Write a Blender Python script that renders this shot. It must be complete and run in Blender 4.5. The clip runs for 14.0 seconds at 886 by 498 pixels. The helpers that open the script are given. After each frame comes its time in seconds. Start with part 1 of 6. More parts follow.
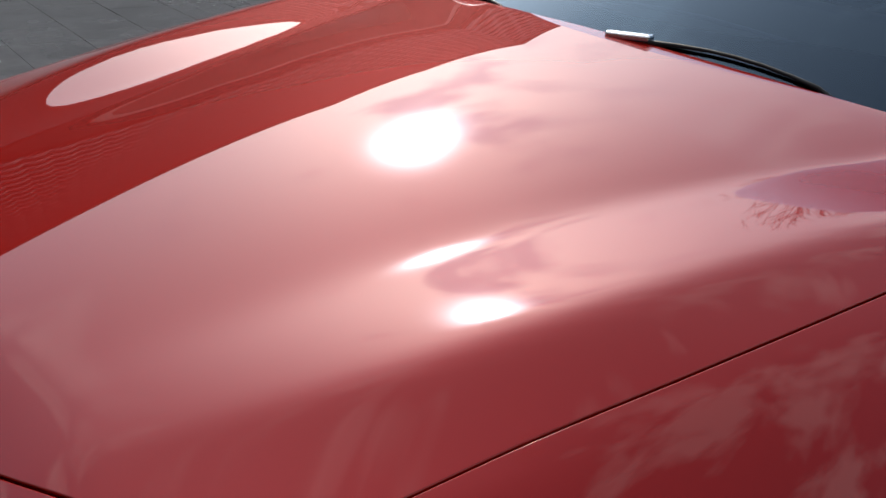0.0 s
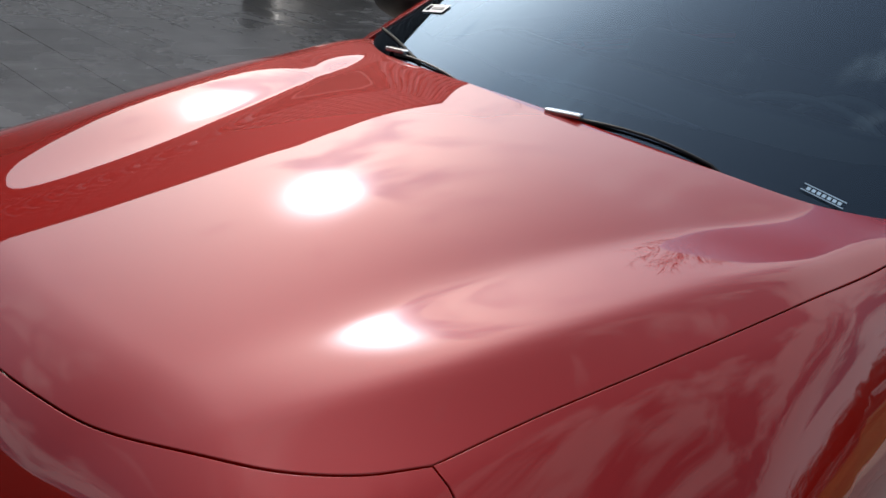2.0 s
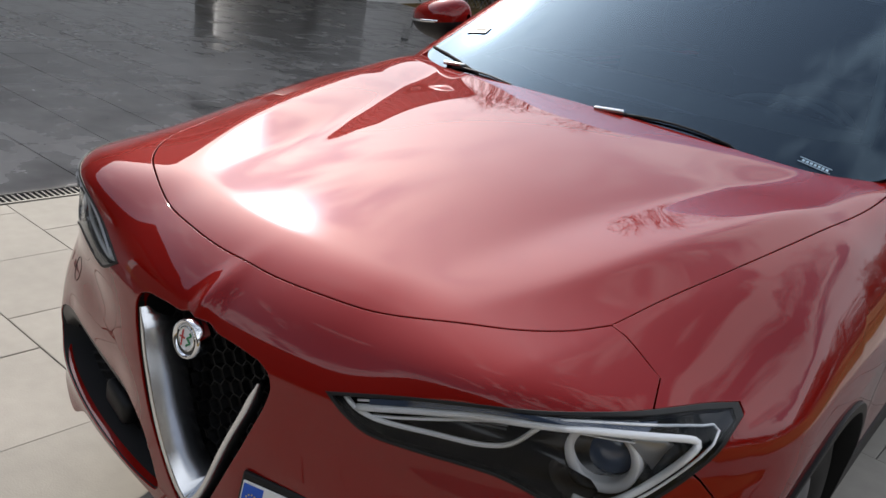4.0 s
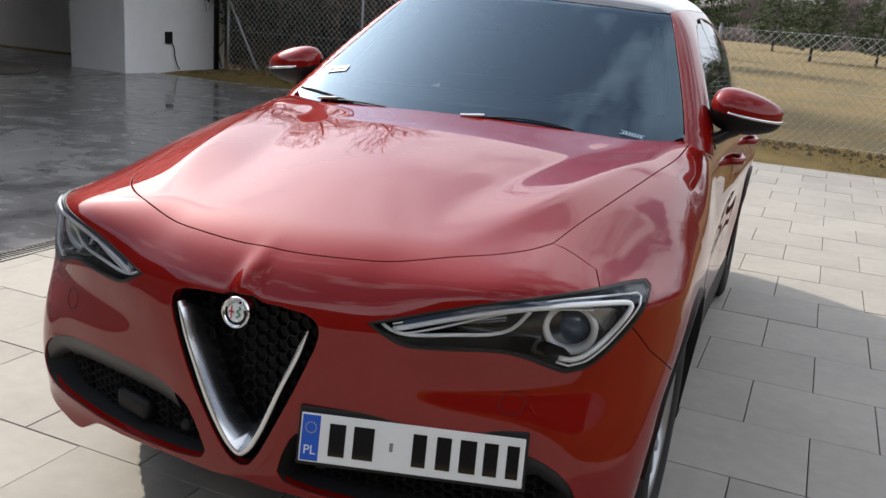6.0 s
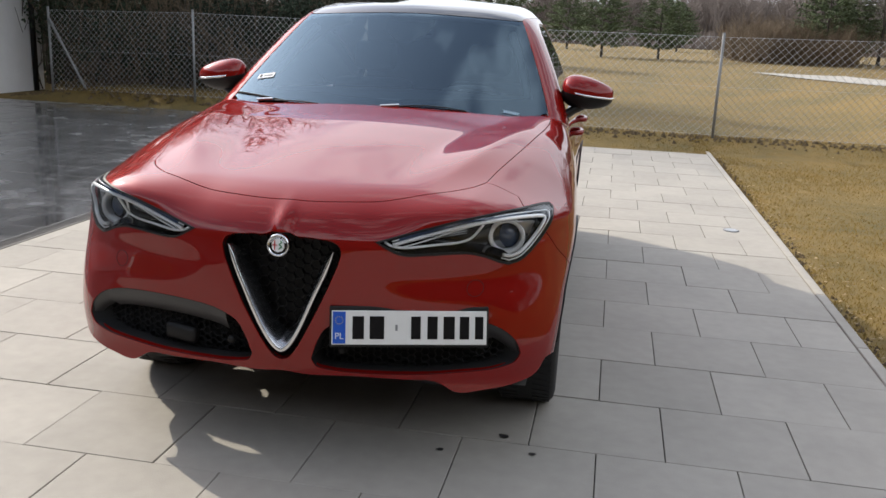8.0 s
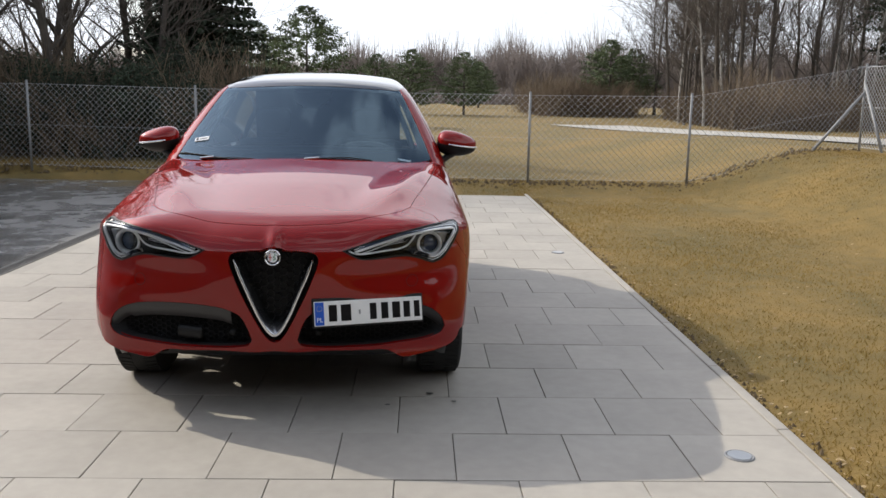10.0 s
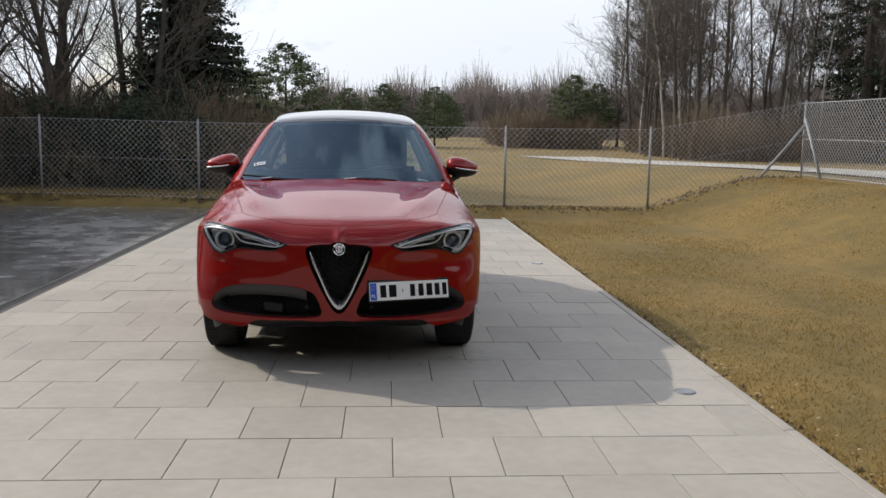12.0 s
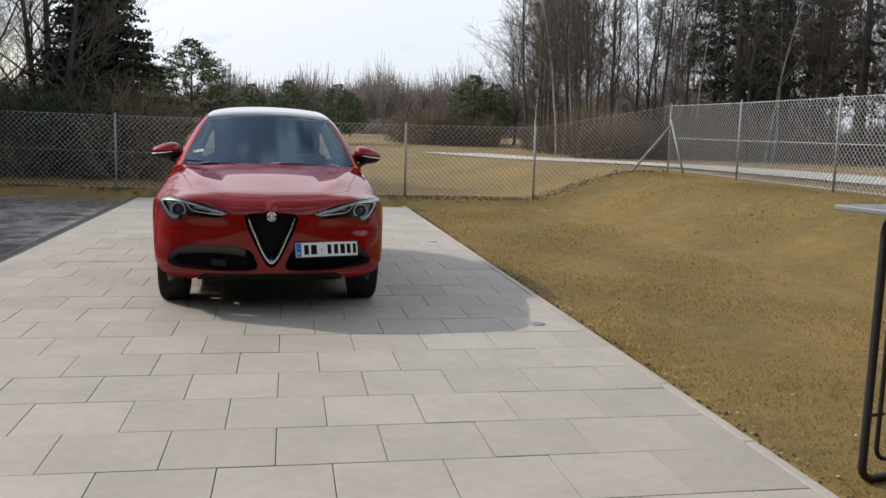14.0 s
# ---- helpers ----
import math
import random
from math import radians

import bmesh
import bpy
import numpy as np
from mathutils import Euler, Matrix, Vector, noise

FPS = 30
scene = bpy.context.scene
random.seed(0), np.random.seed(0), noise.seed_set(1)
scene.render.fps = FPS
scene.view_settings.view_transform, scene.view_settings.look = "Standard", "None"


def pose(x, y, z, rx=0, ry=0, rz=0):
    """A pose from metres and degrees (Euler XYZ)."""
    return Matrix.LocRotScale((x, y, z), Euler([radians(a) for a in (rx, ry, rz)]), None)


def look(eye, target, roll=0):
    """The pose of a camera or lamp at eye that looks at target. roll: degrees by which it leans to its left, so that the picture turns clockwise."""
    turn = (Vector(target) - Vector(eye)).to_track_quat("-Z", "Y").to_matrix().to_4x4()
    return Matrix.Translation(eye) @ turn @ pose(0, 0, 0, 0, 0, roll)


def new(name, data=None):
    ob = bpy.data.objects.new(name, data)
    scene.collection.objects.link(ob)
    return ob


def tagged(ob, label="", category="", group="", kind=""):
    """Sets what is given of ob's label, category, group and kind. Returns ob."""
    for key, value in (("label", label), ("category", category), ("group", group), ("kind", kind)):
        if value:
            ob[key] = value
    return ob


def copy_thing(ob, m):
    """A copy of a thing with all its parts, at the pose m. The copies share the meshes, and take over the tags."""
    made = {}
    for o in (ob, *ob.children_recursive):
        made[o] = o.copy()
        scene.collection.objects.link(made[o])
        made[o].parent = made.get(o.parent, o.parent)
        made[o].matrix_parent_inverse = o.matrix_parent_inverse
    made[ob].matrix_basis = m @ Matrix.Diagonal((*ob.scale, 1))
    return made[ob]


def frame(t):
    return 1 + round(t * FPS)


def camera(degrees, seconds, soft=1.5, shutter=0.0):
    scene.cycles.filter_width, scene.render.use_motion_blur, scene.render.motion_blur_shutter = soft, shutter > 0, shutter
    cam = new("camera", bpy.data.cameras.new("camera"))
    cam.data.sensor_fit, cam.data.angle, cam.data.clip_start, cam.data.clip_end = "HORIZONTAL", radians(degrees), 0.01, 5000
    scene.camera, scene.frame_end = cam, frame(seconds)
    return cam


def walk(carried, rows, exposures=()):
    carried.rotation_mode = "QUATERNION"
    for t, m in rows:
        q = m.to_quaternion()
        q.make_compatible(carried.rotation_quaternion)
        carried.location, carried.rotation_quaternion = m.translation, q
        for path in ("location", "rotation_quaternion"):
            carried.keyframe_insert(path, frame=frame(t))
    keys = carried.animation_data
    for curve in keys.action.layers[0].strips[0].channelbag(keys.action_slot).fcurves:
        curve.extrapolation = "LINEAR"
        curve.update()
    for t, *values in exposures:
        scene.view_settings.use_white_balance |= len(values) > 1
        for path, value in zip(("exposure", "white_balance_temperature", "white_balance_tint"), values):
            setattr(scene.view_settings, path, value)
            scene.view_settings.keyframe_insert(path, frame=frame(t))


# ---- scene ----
cam = camera(54.2, 14.0)
PATH = [
    (0, (1.041, 0.112, 1.464), (-0.33, 1.287, 0.604), 4.5),
    (0.5, (1.066, 0.079, 1.51), (-0.287, 1.271, 0.644), 7.7),
    (1, (1.086, 0.007, 1.558), (-0.195, 1.309, 0.744), 10.3),
    (1.5, (1.078, -0.105, 1.572), (-0.167, 1.258, 0.802), 10.4),
    (2, (1.144, -0.208, 1.594), (-0.079, 1.174, 0.822), 9.1),
    (2.5, (1.197, -0.34, 1.599), (-0.026, 1.049, 0.839), 9.5),
    (2.7, (1.202, -0.395, 1.601), (-0.026, 0.99, 0.845), 9.4),
    (4.8, (1.178, -1.189, 1.553), (0.215, 0.459, 0.957), 7.9),
    (5, (1.153, -1.264, 1.538), (0.242, 0.424, 0.973), 7.3),
    (5.5, (1.126, -1.422, 1.517), (0.383, 0.353, 0.971), 6.3),
    (6, (1.129, -1.584, 1.509), (0.422, 0.212, 0.986), 4.5),
    (6.5, (1.056, -1.744, 1.49), (0.46, 0.098, 0.987), 2.9),
    (7, (0.967, -1.958, 1.498), (0.498, -0.082, 0.991), 1.2),
    (7.5, (0.99, -2.276, 1.489), (0.518, -0.4, 0.983), 1.1),
    (8, (0.985, -2.621, 1.501), (0.667, -0.707, 1.018), 2.4),
    (8.5, (0.893, -2.935, 1.491), (0.719, -0.994, 1.04), 1.7),
    (8.7, (0.867, -3.073, 1.499), (0.736, -1.12, 1.09), 1.3),
    (10.8, (0.363, -4.429, 1.534), (0.522, -2.458, 1.233), 1.7),
    (11, (0.314, -4.568, 1.527), (0.474, -2.594, 1.245), 1.8),
    (11.5, (0.214, -4.876, 1.533), (0.395, -2.903, 1.257), 1.2),
    (12, (0.167, -5.272, 1.528), (0.343, -3.298, 1.26), 1.0),
    (12.5, (0.1, -5.614, 1.525), (0.241, -3.636, 1.266), 1.0),
    (13, (-0.003, -6.045, 1.53), (0.147, -4.068, 1.268), 1.0),
    (13.5, (0.005, -6.5, 1.515), (0.162, -4.524, 1.249), 1.0),
    (14, (-0.03, -6.854, 1.504), (0.367, -4.912, 1.235), 1.7),
]
walk(cam, [(t, look(eye, target, roll)) for t, eye, target, roll in PATH], [(0, -0.12), (2.7, -0.14), (5, 0.10), (7, 0.34), (8.7, 0.34), (10.8, 0.04), (14, -0.10)])

# ---- world and sun ----
SUN = Vector((-1.28, 0.79, 0.99)).normalized()
world = bpy.data.worlds.new("world")
scene.world = world
world.use_nodes = True
wn, wl = world.node_tree.nodes, world.node_tree.links
bg = wn["Background"]
sky = wn.new("ShaderNodeTexSky")
sky.sky_type, sky.sun_disc = "NISHITA", False
sky.sun_elevation = math.asin(SUN.z)
sky.sun_rotation = math.atan2(SUN.x, SUN.y)
sky.air_density, sky.dust_density = 1.0, 1.8
# broken bright cloud, thicker towards the horizon, and the bright haze round the sun
def wnode(kind, **values):
    n = wn.new("ShaderNode" + kind)
    for key, value in values.items():
        n.inputs[key].default_value = value
    return n


def wmath(op, a, b=None, c=None):
    n = wn.new("ShaderNodeMath")
    n.operation = op
    for i, v in enumerate((a, b, c)):
        if v is None:
            continue
        if isinstance(v, (int, float)):
            n.inputs[i].default_value = v
        else:
            wl.new(v, n.inputs[i])
    return n.outputs[0]


tc = wn.new("ShaderNodeTexCoord")
way = tc.outputs["Generated"]
mp = wnode("Mapping", Scale=(1.0, 1.0, 2.4))
cl = wnode("TexNoise", Scale=4.4, Detail=10.0, Roughness=0.57, Distortion=0.12)
sep = wn.new("ShaderNodeSeparateXYZ")
dot = wn.new("ShaderNodeVectorMath")
dot.operation = "DOT_PRODUCT"
dot.inputs[1].default_value = SUN
wl.new(way, mp.inputs["Vector"])
wl.new(mp.outputs["Vector"], cl.inputs["Vector"])
wl.new(way, sep.inputs[0])
wl.new(way, dot.inputs[0])
low = wnode("MapRange")
low.inputs["From Min"].default_value, low.inputs["From Max"].default_value = 0.30, 0.85
low.inputs["To Min"].default_value, low.inputs["To Max"].default_value = 0.08, -0.10
wl.new(sep.outputs["Z"], low.inputs["Value"])
# less cloud to the west than overhead and to the east
thick = wmath("ADD", wmath("ADD", cl.outputs["Fac"], low.outputs["Result"]), wmath("MULTIPLY_ADD", sep.outputs["X"], 0.14, 0.050))
ramp = wnode("MapRange")
ramp.inputs["From Min"].default_value, ramp.inputs["From Max"].default_value = 0.465, 0.575
ramp.inputs["To Min"].default_value, ramp.inputs["To Max"].default_value = 0.14, 0.97
wl.new(thick, ramp.inputs["Value"])
mix = wn.new("ShaderNodeMix")
mix.data_type = "RGBA"
mix.inputs["B"].default_value = (8.3, 8.75, 9.5, 1)
wl.new(ramp.outputs["Result"], mix.inputs["Factor"])
wl.new(sky.outputs["Color"], mix.inputs["A"])
c0 = wmath("MAXIMUM", dot.outputs["Value"], 0.0)
halo = wmath("ADD", wmath("ADD", wmath("MULTIPLY", wmath("POWER", c0, 22.0), 13.0), wmath("MULTIPLY", wmath("POWER", c0, 4.0), 8.0)), wmath("MULTIPLY", wmath("POWER", c0, 1100.0), 260.0))
hc = wn.new("ShaderNodeCombineColor")
for i, f in enumerate((0.98, 0.97, 1.07)):
    wl.new(wmath("MULTIPLY", halo, f), hc.inputs[i])
both_ = wn.new("ShaderNodeMix")
both_.data_type, both_.blend_type = "RGBA", "ADD"
both_.inputs["Factor"].default_value = 1.0
# thin cloud stands brightest at middle heights
hump = wmath("MULTIPLY_ADD", wmath("POWER", 2.718, wmath("MULTIPLY", wmath("POWER", wmath("MULTIPLY", wmath("SUBTRACT", sep.outputs["Z"], 0.45), 4.0), 2.0), -1.0)), 0.40, 1.0)
tone = wn.new("ShaderNodeVectorMath")
tone.operation = "SCALE"
wl.new(mix.outputs["Result"], tone.inputs[0])
wl.new(hump, tone.inputs["Scale"])
wl.new(tone.outputs["Vector"], both_.inputs["A"])
wl.new(hc.outputs[0], both_.inputs["B"])
wl.new(both_.outputs["Result"], bg.inputs["Color"])
bg.inputs["Strength"].default_value = 0.106

sun = new("sun", bpy.data.lights.new("sun", "SUN"))
sun.data.energy, sun.data.angle, sun.data.color = 3.1, radians(0.6), (1.0, 0.92, 0.78)
sun.matrix_world = look(SUN * 30, (0, 0, 0))


# ---- materials ----
def material(name, base, rough=0.6, metal=0.0, var=0.0, scale=8.0, bump=0.0, bscale=120.0, dark=None, coat=0.0, rand=0.0, spec=0.5, mid=0.5):
    """A surface with colour variation at two scales and fine relief, in world metres."""
    m = bpy.data.materials.new(name)
    m.use_nodes = True
    n, l = m.node_tree.nodes, m.node_tree.links
    b = n["Principled BSDF"]
    b.inputs["Base Color"].default_value = (*base, 1)
    b.inputs["Roughness"].default_value, b.inputs["Metallic"].default_value = rough, metal
    b.inputs["Specular IOR Level"].default_value = spec
    b.inputs["Coat Weight"].default_value = coat
    b.inputs["Coat Roughness"].default_value = 0.012
    geo = n.new("ShaderNodeNewGeometry")
    if var or dark or rand:
        big, fine = n.new("ShaderNodeTexNoise"), n.new("ShaderNodeTexNoise")
        big.inputs["Scale"].default_value, big.inputs["Detail"].default_value = scale * 0.14, 4
        fine.inputs["Scale"].default_value, fine.inputs["Detail"].default_value = scale, 6
        l.new(geo.outputs["Position"], big.inputs["Vector"])
        l.new(geo.outputs["Position"], fine.inputs["Vector"])
        add = n.new("ShaderNodeMath")
        add.operation = "MULTIPLY_ADD"
        l.new(big.outputs["Fac"], add.inputs[0])
        add.inputs[1].default_value = 0.6
        half = n.new("ShaderNodeMath")
        half.operation = "MULTIPLY"
        half.inputs[1].default_value = 0.4
        l.new(fine.outputs["Fac"], half.inputs[0])
        l.new(half.outputs[0], add.inputs[2])
        rng = n.new("ShaderNodeMapRange")
        rng.inputs["From Min"].default_value, rng.inputs["From Max"].default_value = mid - 0.15, mid + 0.15
        l.new(add.outputs[0], rng.inputs["Value"])
        mixc = n.new("ShaderNodeMix")
        mixc.data_type = "RGBA"
        d = dark or tuple(c * (1 - var) for c in base)
        mixc.inputs["A"].default_value = (*d, 1)
        mixc.inputs["B"].default_value = (*(tuple(c * (1 + var * 0.35) for c in base)), 1)
        l.new(rng.outputs["Result"], mixc.inputs["Factor"])
        out = mixc.outputs["Result"]
        if rand:
            oi, hsv, mr = n.new("ShaderNodeObjectInfo"), n.new("ShaderNodeHueSaturation"), n.new("ShaderNodeMapRange")
            mr.inputs["To Min"].default_value, mr.inputs["To Max"].default_value = 1 - rand, 1 + rand
            tot = n.new("ShaderNodeMath")
            tot.operation = "ADD"
            fr = n.new("ShaderNodeMath")
            fr.operation = "FRACT"
            l.new(oi.outputs["Random"], tot.inputs[0])
            l.new(geo.outputs["Random Per Island"], tot.inputs[1])
            l.new(tot.outputs[0], fr.inputs[0])
            l.new(fr.outputs[0], mr.inputs["Value"])
            l.new(mr.outputs["Result"], hsv.inputs["Value"])
            l.new(out, hsv.inputs["Color"])
            out = hsv.outputs["Color"]
        l.new(out, b.inputs["Base Color"])
    if bump:
        tex, bp = n.new("ShaderNodeTexNoise"), n.new("ShaderNodeBump")
        tex.inputs["Scale"].default_value, tex.inputs["Detail"].default_value = bscale, 4
        bp.inputs["Strength"].default_value, bp.inputs["Distance"].default_value = bump, 0.01
        l.new(geo.outputs["Position"], tex.inputs["Vector"])
        l.new(tex.outputs["Fac"], bp.inputs["Height"])
        l.new(bp.outputs["Normal"], b.inputs["Normal"])
    return m


PAINT = material("red_metallic_paint", (0.222, 0.0040, 0.0023), 0.58, 0.22, coat=1.0, spec=0.0)
PAINT.node_tree.nodes["Principled BSDF"].inputs["Coat IOR"].default_value = 1.50
BLACK = material("black_plastic", (0.008, 0.008, 0.0085), 0.5, spec=0.35, var=0.2, bump=0.15, bscale=600)
ROOFG = material("roof_glass", (0.006, 0.007, 0.009), 0.05, coat=1.0, spec=0.3)
ROOFG.node_tree.nodes["Principled BSDF"].inputs["Coat IOR"].default_value = 1.5
GLOSS = material("gloss_black", (0.008, 0.008, 0.009), 0.04, spec=0.7)
RUBBER = material("tyre_rubber", (0.012, 0.012, 0.0125), 0.8, var=0.3, bump=0.2, bscale=300)
CHROME = material("satin_chrome", (0.72, 0.73, 0.75), 0.22, 1.0)
BRIGHT = material("bright_chrome", (0.85, 0.86, 0.88), 0.06, 1.0)
ALLOY = material("alloy", (0.38, 0.39, 0.41), 0.32, 0.9)
WHITE = material("white_plastic", (0.8, 0.81, 0.82), 0.35)
DARKIN = material("dark_lining", (0.012, 0.012, 0.013), 0.9)
SLAB = material("pale_concrete_slab", (0.368, 0.341, 0.300), 0.72, var=0.13, scale=14, bump=0.12, bscale=180, rand=0.07)
WETSLAB = material("wet_dark_slab", (0.25, 0.243, 0.232), 0.4, dark=(0.085, 0.083, 0.080), var=0.3, scale=3.0, bump=0.035, bscale=40, rand=0.05, spec=0.6)
# puddles: the darker the stain, the smoother the film of water
_n, _l = WETSLAB.node_tree.nodes, WETSLAB.node_tree.links
_mix = next(n for n in _n if n.bl_idname == "ShaderNodeMix")
_r = _n.new("ShaderNodeMapRange")
_r.inputs["From Min"].default_value, _r.inputs["From Max"].default_value = 0.25, 0.75
_r.inputs["To Min"].default_value, _r.inputs["To Max"].default_value = 0.05, 0.33
_l.new(_mix.inputs["Factor"].links[0].from_socket, _r.inputs["Value"])
_l.new(_r.outputs["Result"], _n["Principled BSDF"].inputs["Roughness"])
IRON = material("cast_iron", (0.15, 0.147, 0.142), 0.6, 0.5, var=0.3, scale=30)
JOINT = material("joint_sand", (0.20, 0.18, 0.155), 0.95, var=0.4, scale=30, bump=0.3)
GRASS = material("winter_lawn", (0.195, 0.125, 0.033), 0.95, dark=(0.112, 0.086, 0.025), var=0.3, scale=4.5, bump=0.8, bscale=70)
WALLP = material("white_render", (0.84, 0.84, 0.85), 0.85, var=0.06, scale=5, bump=0.15, bscale=300)
STEEL = material("galvanised_steel", (0.27, 0.275, 0.28), 0.6, 0.15, var=0.2, scale=20)
WIREM = material("wire", (0.50, 0.51, 0.52), 0.5, 0.3)
GRAVEL = material("pale_gravel", (0.43, 0.41, 0.375), 0.95, var=0.15, scale=6, bump=0.5)
REARW = material("dark_rear_wall", (0.035, 0.031, 0.028), 0.8, var=0.3, scale=4, bump=0.3, bscale=40)
BARK = material("bark", (0.085, 0.072, 0.060), 0.95, var=0.4, scale=10, bump=0.5, bscale=40)
TWIG = material("twigs", (0.125, 0.105, 0.088), 0.95, var=0.3, scale=3)
BIRCH = material("birch_bark", (0.36, 0.345, 0.32), 0.8, dark=(0.10, 0.09, 0.085), var=0.3, scale=9, mid=0.42)
NEEDLE = material("spruce_needles", (0.034, 0.050, 0.028), 0.9, var=0.5, scale=4)
PINE = material("pine_needles", (0.095, 0.125, 0.055), 0.9, var=0.5, scale=4)
BUSH = material("dry_scrub", (0.175, 0.130, 0.085), 0.95, var=0.4, scale=3)


# ---- mesh helpers ----
def finish(name, bm, mat, parent=None, label="", smooth=False):
    me = bpy.data.meshes.new(name)
    bm.normal_update()
    bm.to_mesh(me)
    bm.free()
    if smooth:
        me.shade_smooth()
    me.materials.append(mat)
    ob = new(name, me)
    if parent:
        ob.parent = parent
    if label:
        tagged(ob, label)
    return ob


def part(name, bm, mat, parent, label="", smooth=False):
    return finish(name, bm, mat, parent, label, smooth)


def raw(name, verts, faces, mat, parent=None, smooth=False, label=""):
    me = bpy.data.meshes.new(name)
    me.from_pydata([tuple(map(float, v)) for v in verts], [], [tuple(map(int, f)) for f in faces])
    me.validate()
    if smooth:
        me.shade_smooth()
    me.materials.append(mat)
    ob = new(name, me)
    if parent:
        ob.parent = parent
    if label:
        tagged(ob, label)
    return ob


def box(bm, x0, y0, z0, x1, y1, z1, m=None, bev=0.0):
    r = bmesh.ops.create_cube(bm, size=1.0)
    vs = r["verts"]
    for v in vs:
        v.co = Vector(((x0 + x1) / 2 + v.co.x * (x1 - x0), (y0 + y1) / 2 + v.co.y * (y1 - y0), (z0 + z1) / 2 + v.co.z * (z1 - z0)))
    if bev:
        es = list({e for v in vs for e in v.link_edges})
        vs = bmesh.ops.bevel(bm, geom=es, offset=bev, segments=2, profile=0.5, affect="EDGES")["verts"]
    if m is not None:
        for v in vs:
            v.co = m @ v.co
    return vs


def tube(bm, pts, rad, sides=8, close=False):
    """A tube along points; rad is one radius or one for each point."""
    pts = [Vector(p) for p in pts]
    rads = rad if isinstance(rad, (list, tuple)) else [rad] * len(pts)
    rings, prev = [], None
    for i, p in enumerate(pts):
        d = (pts[min(i + 1, len(pts) - 1)] - pts[max(i - 1, 0)]).normalized()
        if close:
            d = (pts[(i + 1) % len(pts)] - pts[i - 1]).normalized()
        ref = prev if prev and abs(prev.dot(d)) < 0.95 else (Vector((0, 0, 1)) if abs(d.z) < 0.9 else Vector((1, 0, 0)))
        a = (ref - d * ref.dot(d)).normalized()
        prev = a
        b = d.cross(a)
        rings.append([bm.verts.new(p + (a * math.cos(2 * math.pi * k / sides) + b * math.sin(2 * math.pi * k / sides)) * rads[i]) for k in range(sides)])
    n = len(rings)
    for i in range(n if close else n - 1):
        r0, r1 = rings[i], rings[(i + 1) % n]
        for k in range(sides):
            bm.faces.new((r0[k], r0[(k + 1) % sides], r1[(k + 1) % sides], r1[k]))
    if not close:
        bm.faces.new(rings[0][::-1])
        bm.faces.new(rings[-1])


def empty(name, label, category, group="", m=None, kind=""):
    e = new(name)
    e.empty_display_size = 0.1
    if m is not None:
        e.matrix_world = m
    return tagged(e, label, category, group, kind)


def smooth01(a, b, x):
    t = np.clip((x - a) / (b - a), 0, 1)
    return t * t * (3 - 2 * t)


# ---- the ground ----
PAVE = radians(-1.2)
EDGE_X, DRAIN_X, END_Y = 2.45, -2.92, 10.05
FAR_X, FAR_Y = -1.0, 11.75   # the yard runs on further beside the garage


def land(x, y):
    """Height of the ground: flat yard, a bank up to the boundary fence, a field that rises slowly behind."""
    x, y = np.asarray(x, float), np.asarray(y, float)
    side = smooth01(5.4, 8.4, x + 0.04 * (y - 5)) * smooth01(-9, 1, y)
    k = 1 - smooth01(-3.5, -1.5, x)
    s = np.clip((y + 0.07 * x - 10.2 - 1.25 * k) / (1.2 - 0.8 * k), 0, 1)
    verge = (0.03 + (0.12 + 0.07 * k) * smooth01(-10.3, -8.4, x)) * s * s * (3 - 2 * s)
    field = verge + 0.35 * smooth01(13, 30, y) + 0.012 * np.clip(y - 30, 0, 200)
    swell = 0.015 * np.sin(x * 0.35 + 1.0) * np.sin(y * 0.27) * smooth01(3.4, 6, x)
    return np.maximum(0.76 * side, 0) * (1 - smooth01(13, 40, y)) + field * (1 - side * (1 - smooth01(13, 40, y))) + swell - 0.02


def build_ground():
    xs = np.concatenate([np.array([-2500, -900, -350, -160, -90, -60, -42, -30, -22, -17]), np.arange(-13, 16.01, 0.35), np.array([18, 22, 28, 36, 48, 66, 95, 160, 350, 900, 2500])])
    ys = np.concatenate([np.array([-2500, -700, -200, -80, -40, -22, -14]), np.arange(-10, 18.01, 0.35), np.array([19, 21, 24, 28, 33, 39, 46, 55, 66, 80, 100, 130, 180, 300, 700, 2500])])
    X, Y = np.meshgrid(xs, ys, indexing="ij")
    Z = land(X, Y)
    Z[(np.abs(X) > 300) | (np.abs(Y) > 300)] = 5.0
    # sunk below the paving
    lx = X * math.cos(-PAVE) - Y * math.sin(-PAVE)
    ly = X * math.sin(-PAVE) + Y * math.cos(-PAVE)
    under = (lx < EDGE_X - 0.18) & (lx > -12.2) & (ly < np.where(lx < FAR_X - 0.2, FAR_Y, END_Y) - 0.2) & (ly > -9)
    Z[under] = -0.12
    nx, ny = X.shape
    verts = np.stack([X, Y, Z], -1).reshape(-1, 3)
    faces = [(i * ny + j, (i + 1) * ny + j, (i + 1) * ny + j + 1, i * ny + j + 1) for i in range(nx - 1) for j in range(ny - 1)]
    g = raw("ground", verts, faces, GRASS, smooth=True)
    tagged(g, "flat yellow-brown winter lawn and dry field", "lawn", kind="structure")


build_ground()
# ---- the car's form: three smooth fields joined with rounded edges (front at y=0, x=0 the middle) ----
def smax(a, b, k):
    h = np.clip(0.5 + 0.5 * (a - b) / k, 0, 1)
    return b * (1 - h) + a * h + k * h * (1 - h)


